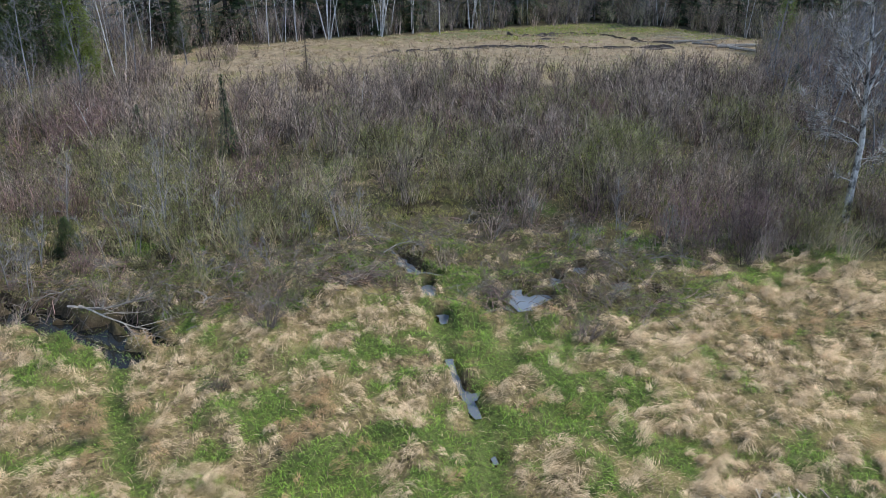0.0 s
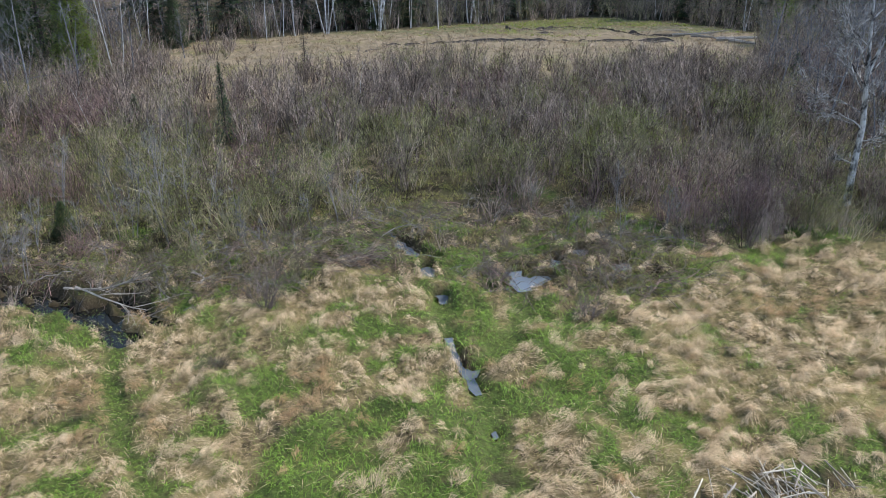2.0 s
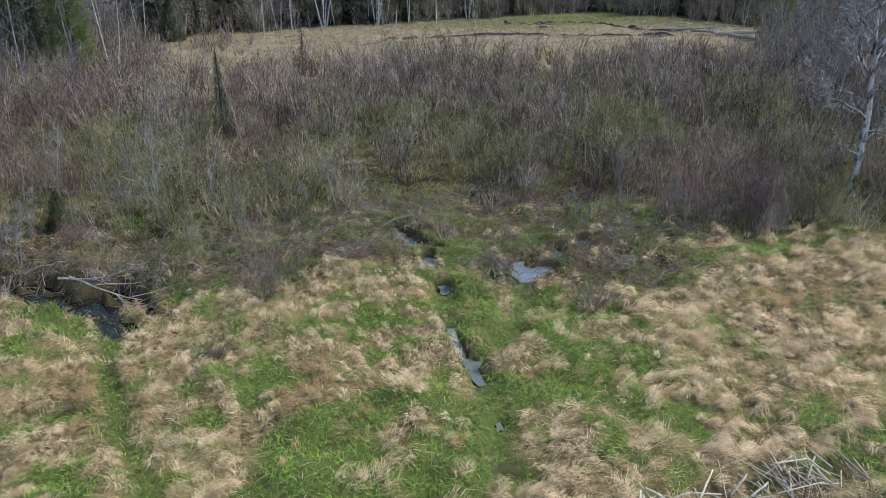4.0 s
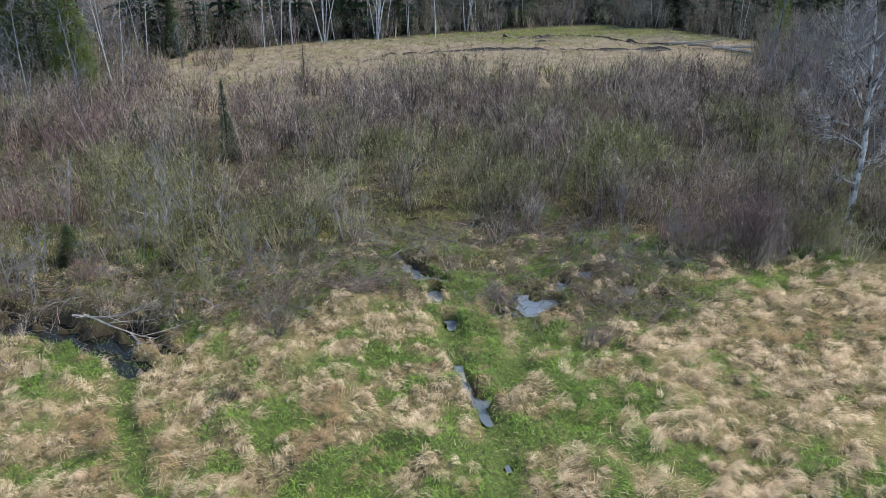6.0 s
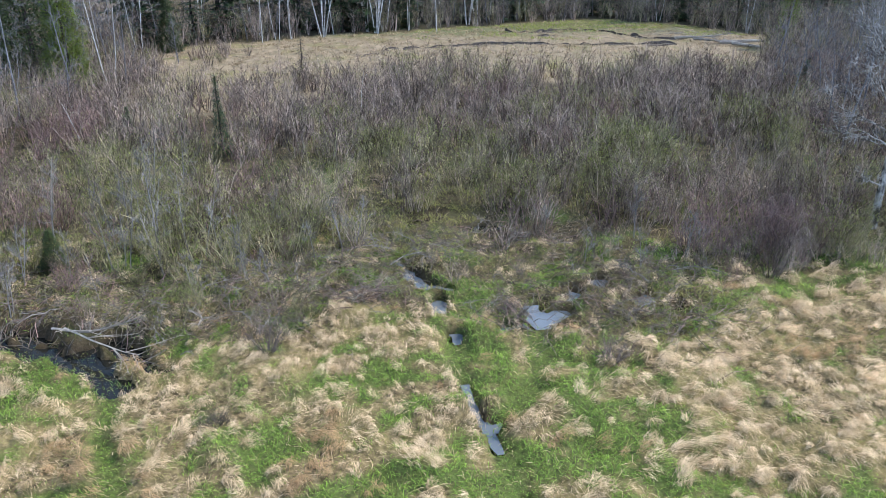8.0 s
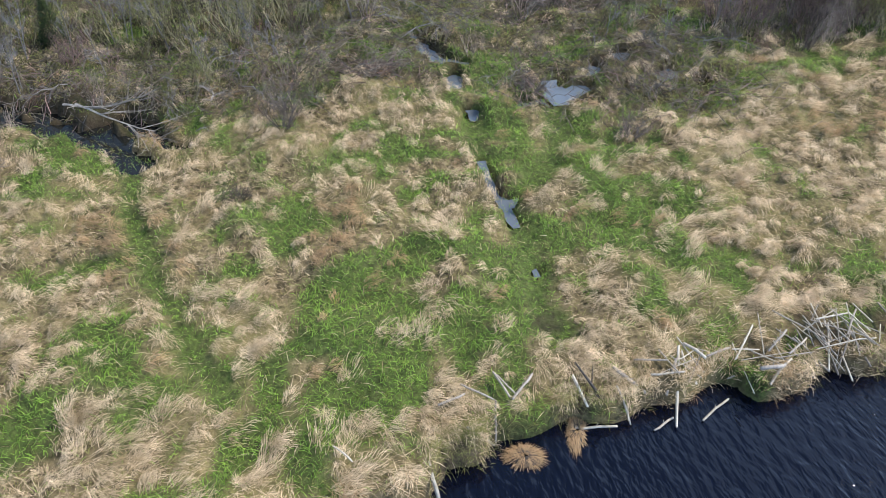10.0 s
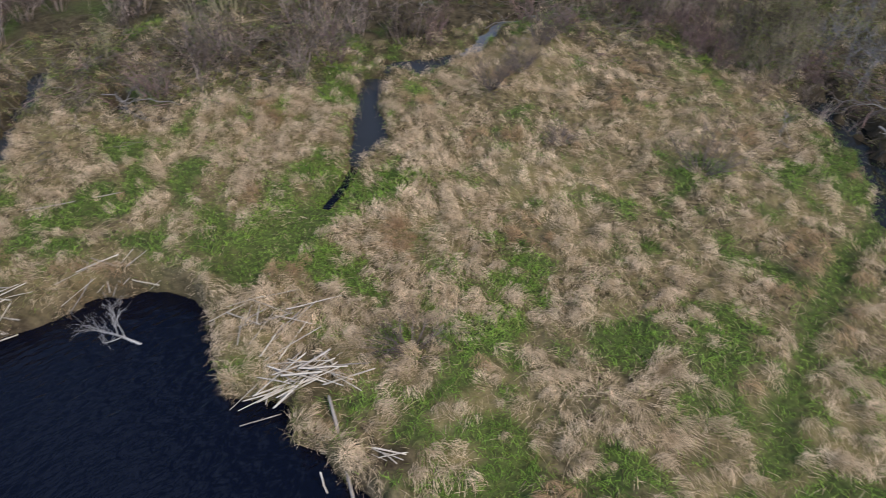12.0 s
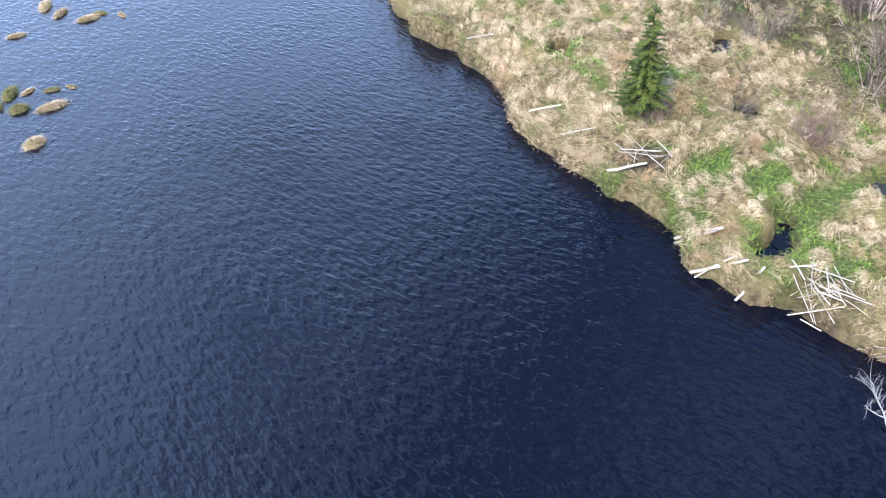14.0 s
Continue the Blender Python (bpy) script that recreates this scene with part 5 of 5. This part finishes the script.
def dense_crown(seed, tall, wide, mat, count, spray, low=0.05, power=0.8):
    """Conifer with a closed crown: sprays of foliage set close over a lumpy cone."""
    r = np.random.default_rng(seed)
    u = r.uniform(0, 1, count) ** 1.5
    a = r.uniform(0, 2 * np.pi, count)
    lump = 0.45 + 0.75 * vnoise(a * 1.6, u * 7, 1.0, seed) + 0.5 * (vnoise(a * 4, u * 18, 1.0, seed + 1) - 0.3)
    rad = wide * (1 - u) ** power * lump * r.uniform(0.25, 1, count) ** 0.5 + 0.03
    base = np.c_[np.cos(a) * rad, np.sin(a) * rad, tall * (low + (0.99 - low) * u) - 0.12 * rad]
    turn = a + r.normal(0, 0.6, count)
    v, f = blades(base, np.stack([np.cos(turn), np.sin(turn)], 1), spray * r.uniform(0.5, 1.2, count) * (1 - 0.5 * u), spray * 0.22 * r.uniform(0.6, 1.3, count), r.uniform(-0.2, 0.8, count), r.uniform(-0.3, 0.7, count))
    trunk = rods([(0, 0, 0, 0, 0, tall * 0.5, tall * 0.014, tall * 0.009), (0, 0, tall * 0.5, 0, 0, tall, tall * 0.009, 0.01)], 7)
    return [("trunk", trunk, DARKBARK), ("foliage", (v, f), mat)]


def bare_parts(seed, tall, stems, mat, kids=(9, 5, 2), lean=0.12, first=0.3, radius=0.011, floor=0.004):
    """Bare broad-leaved tree, one or several stems, with fine twigs."""
    r = np.random.default_rng(seed)
    parts, limbs = [], []
    for i in range(stems):
        trunks = []
        a = r.uniform(0, 6.28)
        d = np.array([math.cos(a) * lean, math.sin(a) * lean, 1.0])
        p = np.array([math.cos(a), math.sin(a), 0]) * (0.25 if stems > 1 else 0)
        h = tall * r.uniform(0.75, 1.05)
        pts, steps = [p], 7
        for j in range(steps):
            d = d + r.normal(0, 0.05, 3) + np.array([0, 0, 0.03])
            d /= np.linalg.norm(d)
            pts.append(pts[-1] + d * h / steps)
            trunks.append((*pts[-2], *pts[-1], radius * h * (1 - j / steps * 0.85), radius * h * (1 - (j + 1) / steps * 0.85)))
        parts.append(("trunk", stem_tube(trunks, 6), mat))
        for _ in range(kids[0]):
            t = r.uniform(first, 0.97) * steps
            j = int(t)
            s = pts[j] + (pts[j + 1] - pts[j]) * (t - j)
            a = r.uniform(0, 6.28)
            nd = np.array([math.cos(a), math.sin(a), r.uniform(0.3, 1.0)])
            grow(r, limbs, s, nd / np.linalg.norm(nd), h * 0.3 * (1.25 - t / steps) * r.uniform(0.7, 1.2), radius * h * 0.35 * (1.1 - t / steps), 2, list(kids[1:]), 0.17, 0.1, 0.75, 0.55, 4)
    limbs = np.array(limbs)
    limbs[:, 6:8] = np.maximum(limbs[:, 6:8], (floor, floor * 0.5))
    return parts + [("crown", rods(limbs), mat)]


# the large pale tree beside the thicket, with dead upper limbs
r = np.random.default_rng(77)
limbs, stem = [], [(0, 0, -0.2, -0.05, 0, 1.3, 0.17, 0.13), (-0.05, 0, 1.3, -0.1, -0.05, 3.2, 0.13, 0.105), (-0.1, -0.05, 3.2, -0.4, -0.1, 5.0, 0.105, 0.08),
                   (-0.4, -0.1, 5.0, -0.75, -0.1, 7.4, 0.07, 0.05), (-0.75, -0.1, 7.4, -1.2, 0.1, 10.2, 0.05, 0.03), (-1.2, 0.1, 10.2, -1.3, 0, 13.2, 0.03, 0.01),
                   (-0.4, -0.1, 5.0, 0.25, 0, 7.2, 0.065, 0.05), (0.25, 0, 7.2, 0.45, 0.2, 9.4, 0.05, 0.035), (0.45, 0.2, 9.4, 1.0, 0.2, 12.4, 0.035, 0.01)]
for z, a, l, up in ((3.0, 200, 2.2, 0.3), (3.6, 160, 2.8, 0.45), (4.3, 185, 2.6, 0.8), (4.9, 20, 2.6, 0.9), (5.2, 195, 2.8, 1.1), (5.4, 330, 2.4, 0.9), (6.0, 150, 2.6, 1.0), (6.8, 30, 2.4, 1.0), (7.6, 220, 2.2, 1.0),
                   (8.4, 90, 2.0, 1.0), (9.2, 300, 1.8, 1.0), (10.2, 180, 1.5, 1.0), (2.2, 40, 1.8, 0.3), (2.6, 300, 1.7, 0.4), (1.7, 170, 1.3, 0.3), (3.9, 260, 2.0, 0.6), (4.6, 100, 2.0, 0.6), (11, 40, 1.3, 1.2)):
    d = np.array([math.cos(radians(a)), math.sin(radians(a)), up])
    one = []
    grow(r, one, (float(np.interp(z, [1.3, 3.2, 5, 7.4, 10.2], [-0.05, -0.1, -0.4, -0.75, -1.2])), -0.06, z), d / np.linalg.norm(d), l * 0.8, 0.028, 3, [9, 6, 3], 0.16, 0.05, 0.7, 0.55, 5)
    one = np.array(one)
    one[:, 6:8] = np.maximum(one[:, 6:8], (0.006, 0.004))
    limbs.append(one)
poplar = tree_thing("poplar_tree", "large pale-barked bare tree with crooked dead limbs", [("trunk", rods(stem, 10), PALEBARK)], 16.0, 25.6)
for one in limbs:
    branch = part("limb", *rods(one[:5], 6), PALEBARK, poplar)
    part("branchwork", *rods(one[5:], 3), PALEBARK, branch)

# small spruces and dark snags in and before the thicket
tree_thing("young_spruce", "young green spruce standing on the pond's bank", conifer_parts(31, 3.1, 0.85, NEEDLE_B, 0.12, 1.8, 0.12, DARKBARK, 0.62, 0.75), -15.2, -9.1)
for x, y, tall, wide, seed in ((-12.5, 22.8, 1.5, 0.42, 32), (-16.4, 39.6, 2.0, 0.5, 33), (-10.6, 36.4, 4.2, 0.5, 34), (-25.6, 75.0, 6.0, 1.3, 35), (-13.9, 40.2, 1.3, 0.4, 42)):
    tree_thing("young_spruce", "slim dark young spruce among bare shrubs", dense_crown(seed, tall, wide, NEEDLE if seed == 34 else CEDAR, 1500 if seed == 34 else int(1800 + 700 * tall), 0.10 + tall * 0.04, 0.05, 1.25 if seed == 34 else 0.8), x, y)
tree_thing("dead_spruce", "dark dead spruce snag with drooping bare boughs", conifer_parts(36, 3.9, 0.8, DARKBARK, 0.1, 0.9, 0.5, DARKBARK, 0.6, 1.3), -10.4, 60.5)
tree_thing("dead_spruce", "grey dead spruce snag with short broken boughs", bare_parts(37, 4.6, 1, BARK, (40, 3, 1), 0.02, 0.2, 0.014), -22.6, 67.5)
tree_thing("larch_tree", "tall larch with fresh light green needles", dense_crown(38, 9.5, 2.0, LARCH, 10000, 0.4), -26.6, 55.5)
tree_thing("cedar_tree", "large dense dark green cedar", dense_crown(39, 14, 3.4, CEDAR, 15000, 0.5, 0.03, 0.6), -30.6, 58.5)
tree_thing("cedar_tree", "large dense dark green cedar", dense_crown(40, 12, 3.2, CEDAR, 12000, 0.5, 0.03, 0.6), -36.5, 62)
tree_thing("young_spruce", "small dark green conifer among bare trees", conifer_parts(41, 2.6, 0.8, NEEDLE, 0.05, 1.2), 26.5, 52)
tree_thing("larch_tree", "young larch with fresh light green needles", dense_crown(43, 8, 1.5, LARCH, 5000, 0.4), 37.5, 78)

# birches along the far meadow
BIRCHES = [tree_thing("birch_tree", "white-barked bare birch tree" if s == 1 else "clump of white-barked bare birch stems",
                      bare_parts(50 + i, 11 + i, s, BIRCH, (10 if s < 3 else 6, 3, 2), l, 0.35, 0.0055, 0.008), 0, 0) for i, (s, l) in enumerate(((1, 0.06), (2, 0.16), (3, 0.17), (5, 0.16)))]
birch_at = [(-18.1, 82, 0), (-17.2, 86, 1), (-15.6, 86, 1), (-12.4, 89, 3), (-11.4, 91, 0), (-6.4, 92, 3), (-5.4, 93, 3), (-2.3, 95, 1), (1.1, 94, 0), (5.4, 102, 3), (6.8, 103, 2), (8.6, 105, 0), (-26.8, 70, 1),
            (-24.9, 84, 1), (-23.6, 55.2, 1), (14, 107, 0), (33, 107, 1), (22, 113, 0), (39.6, 92, 1), (-31, 71, 0)]
for i, (x, y, k) in enumerate(birch_at):
    m = pose(x, y, on_ground(x, y) - 0.1, 0, 0, i * 67) @ Matrix.Scale(0.85 + 0.05 * (i % 6), 4)
    copy_thing(BIRCHES[k], m)
for k, b in enumerate(BIRCHES):
    x, y = ((-21.5, 92), (-20.2, 89), (27, 113), (-7.4, 94))[k]
    b.matrix_basis = pose(x, y, on_ground(x, y) - 0.1, 0, 0, 40 * k)
tree_thing("birch_sapling", "thin white leaning birch stem among the shrubs", bare_parts(60, 3.8, 1, BIRCH, (5, 3, 1), 0.25, 0.45, 0.011), -18.2, 38.0, 100)
tree_thing("birch_sapling", "thin white dead birch stem among the shrubs", bare_parts(61, 3.4, 1, BIRCH, (2, 1, 1), 0.03, 0.6, 0.010), -4.1, 43.0)

# pale bare saplings at the thicket's front
for i, (x, y, tall) in enumerate(((-8.9, 22.4, 3.0), (-8.2, 23.6, 3.2), (-10.4, 22.8, 2.6), (-11.6, 21.9, 2.4), (-13.2, 21.6, 2.6), (-6.9, 23.2, 2.2), (3.8, 25.6, 2.4), (8.2, 23.4, 2.0), (-15.0, 22.6, 2.8), (6.9, 24.8, 2.2), (-9.2, 23.1, 3.4), (-11.7, 28.8, 3.6), (-9.9, 27.7, 3.2), (-12.6, 19.8, 2.0), (-13.4, 20.2, 2.2), (-10.2, 20.6, 1.8), (-7.4, 20.8, 2.0), (-5.8, 21.6, 1.8), (-4.2, 23.2, 2.2), (-14.4, 20.4, 2.2), (-3.2, 24.6, 2.2), (4.8, 23.2, 1.6), (6.4, 22.4, 1.6), (-11.0, 24.6, 2.8), (-6.2, 25.2, 2.6), (-13.8, 25.0, 3.0))):
    tree_thing("bare_sapling", "thin grey leafless sapling at the thicket's edge", bare_parts(160 + i, tall, 1 + i % 3, SAPLING, (9, 4, 2), 0.15, 0.25, 0.0105, 0.0065), x, y)

# dark conifers and bare trees that close the far side
SPRUCES = [tree_thing("spruce_tree", "tall dark spruce at the forest's edge", conifer_parts(80 + i, 13 + 2 * i, 2.7 + 0.3 * i, NEEDLE, 0.0, 0.25, 0.2, DARKBARK, 1.0, 1.5), 0, 0) for i in range(3)]
BARE = [tree_thing("bare_tree", "grey leafless tree at the forest's edge", bare_parts(90 + i, 9 + i, 1 + (i == 2), BARK, (13, 4, 2), 0.08, 0.12, 0.008, 0.012), 0, 0) for i in range(4)]
r = np.random.default_rng(5)
edge_y = lambda x: float(np.interp(x, [-60, -36, -30, -26, -24, -18, -6, 0, 9, 24, 34, 44, 60], [60, 66, 71, 76, 83, 87, 93, 98, 104, 112, 108, 96, 90]))
first = set()
for i in range(100):
    x = -58 + 124 * (i + r.uniform(-0.5, 0.5)) / 100
    y = edge_y(x) + 2 + r.uniform(0, 1) ** 1.6 * 16
    k = int(r.integers(0, 3))
    m = pose(x, y, on_ground(x, y) - 0.2, 0, 0, r.uniform(0, 360)) @ Matrix.Scale(r.uniform(0.75, 1.15), 4)
    if ("s", k) in first:
        copy_thing(SPRUCES[k], m)
    else:
        SPRUCES[k].matrix_basis = m
        first.add(("s", k))
places = [(x, edge_y(x) - 1 + r.uniform(0, 8)) for x in np.linspace(-44, 58, 44)]
places += [(22, 40), (25, 44), (28, 47), (24, 50), (30, 52), (33, 56), (27, 38), (31, 44), (36, 60), (34, 50), (38, 66), (20.5, 36), (23, 34), (29, 41), (26, 54), (32, 61), (21, 32), (24, 37), (26, 41), (27, 50), (29, 56), (35, 55), (37, 62), (30, 47), (22, 45), (33, 46), (40, 72), (28, 60), (36, 68), (31, 38)]
places += [(-23, 47), (-25, 52), (-22.5, 55), (-27, 58), (-29, 63), (-26, 61), (-31, 56), (-33, 62), (-24, 43), (-28, 46), (-31, 48), (-34, 50), (-29.5, 70), (-33, 70)]
places += [(r.uniform(20, 60), 0) for _ in range(18)] + [(r.uniform(-60, -24), -1) for _ in range(22)]
for i, (x, y) in enumerate(places):
    if y == 0:
        y = 34 + (x - 18) * 1.0 + r.uniform(-8, 22)
        if x < 18 + (y - 26) * 0.48:
            x = 19 + (y - 26) * 0.5 + r.uniform(0, 8)
    elif y == -1:
        y = 44 + r.uniform(0, 34)
        x = min(x, -26 - (y - 44) * 0.2)
    k = int(r.integers(0, 4))
    m = pose(x, y, on_ground(x, y) - 0.1, 0, 0, r.uniform(0, 360)) @ Matrix.Scale(r.uniform(0.6, 1.05), 4)
    if ("b", k) in first:
        copy_thing(BARE[k], m)
    else:
        BARE[k].matrix_basis = m
        first.add(("b", k))

# fallen logs beside the far ditch
for i, (x, y, turn, tall) in enumerate(((31.6, 80.4, 62, 9.5), (32.6, 79.6, 55, 9.0), (29.6, 83.0, 70, 7.5), (28.0, 84.4, 48, 6.5))):
    fallen = tree_thing("fallen_tree", "large grey fallen tree with broken boughs at the far ditch", bare_parts(95 + i, tall, 1, WEATHERED, (14, 4, 1), 0.03, 0.4, 0.026))
    fallen.matrix_basis = pose(x, y, on_ground(x, y) + 0.3, 86, 0, turn)
stick_pile(29.0, 87.2, 11, 40, 3.5, 2.0, -40, -40, 30, 3.2, "wide heap of grey fallen branches at the far ditch", 0.8, 0.6)
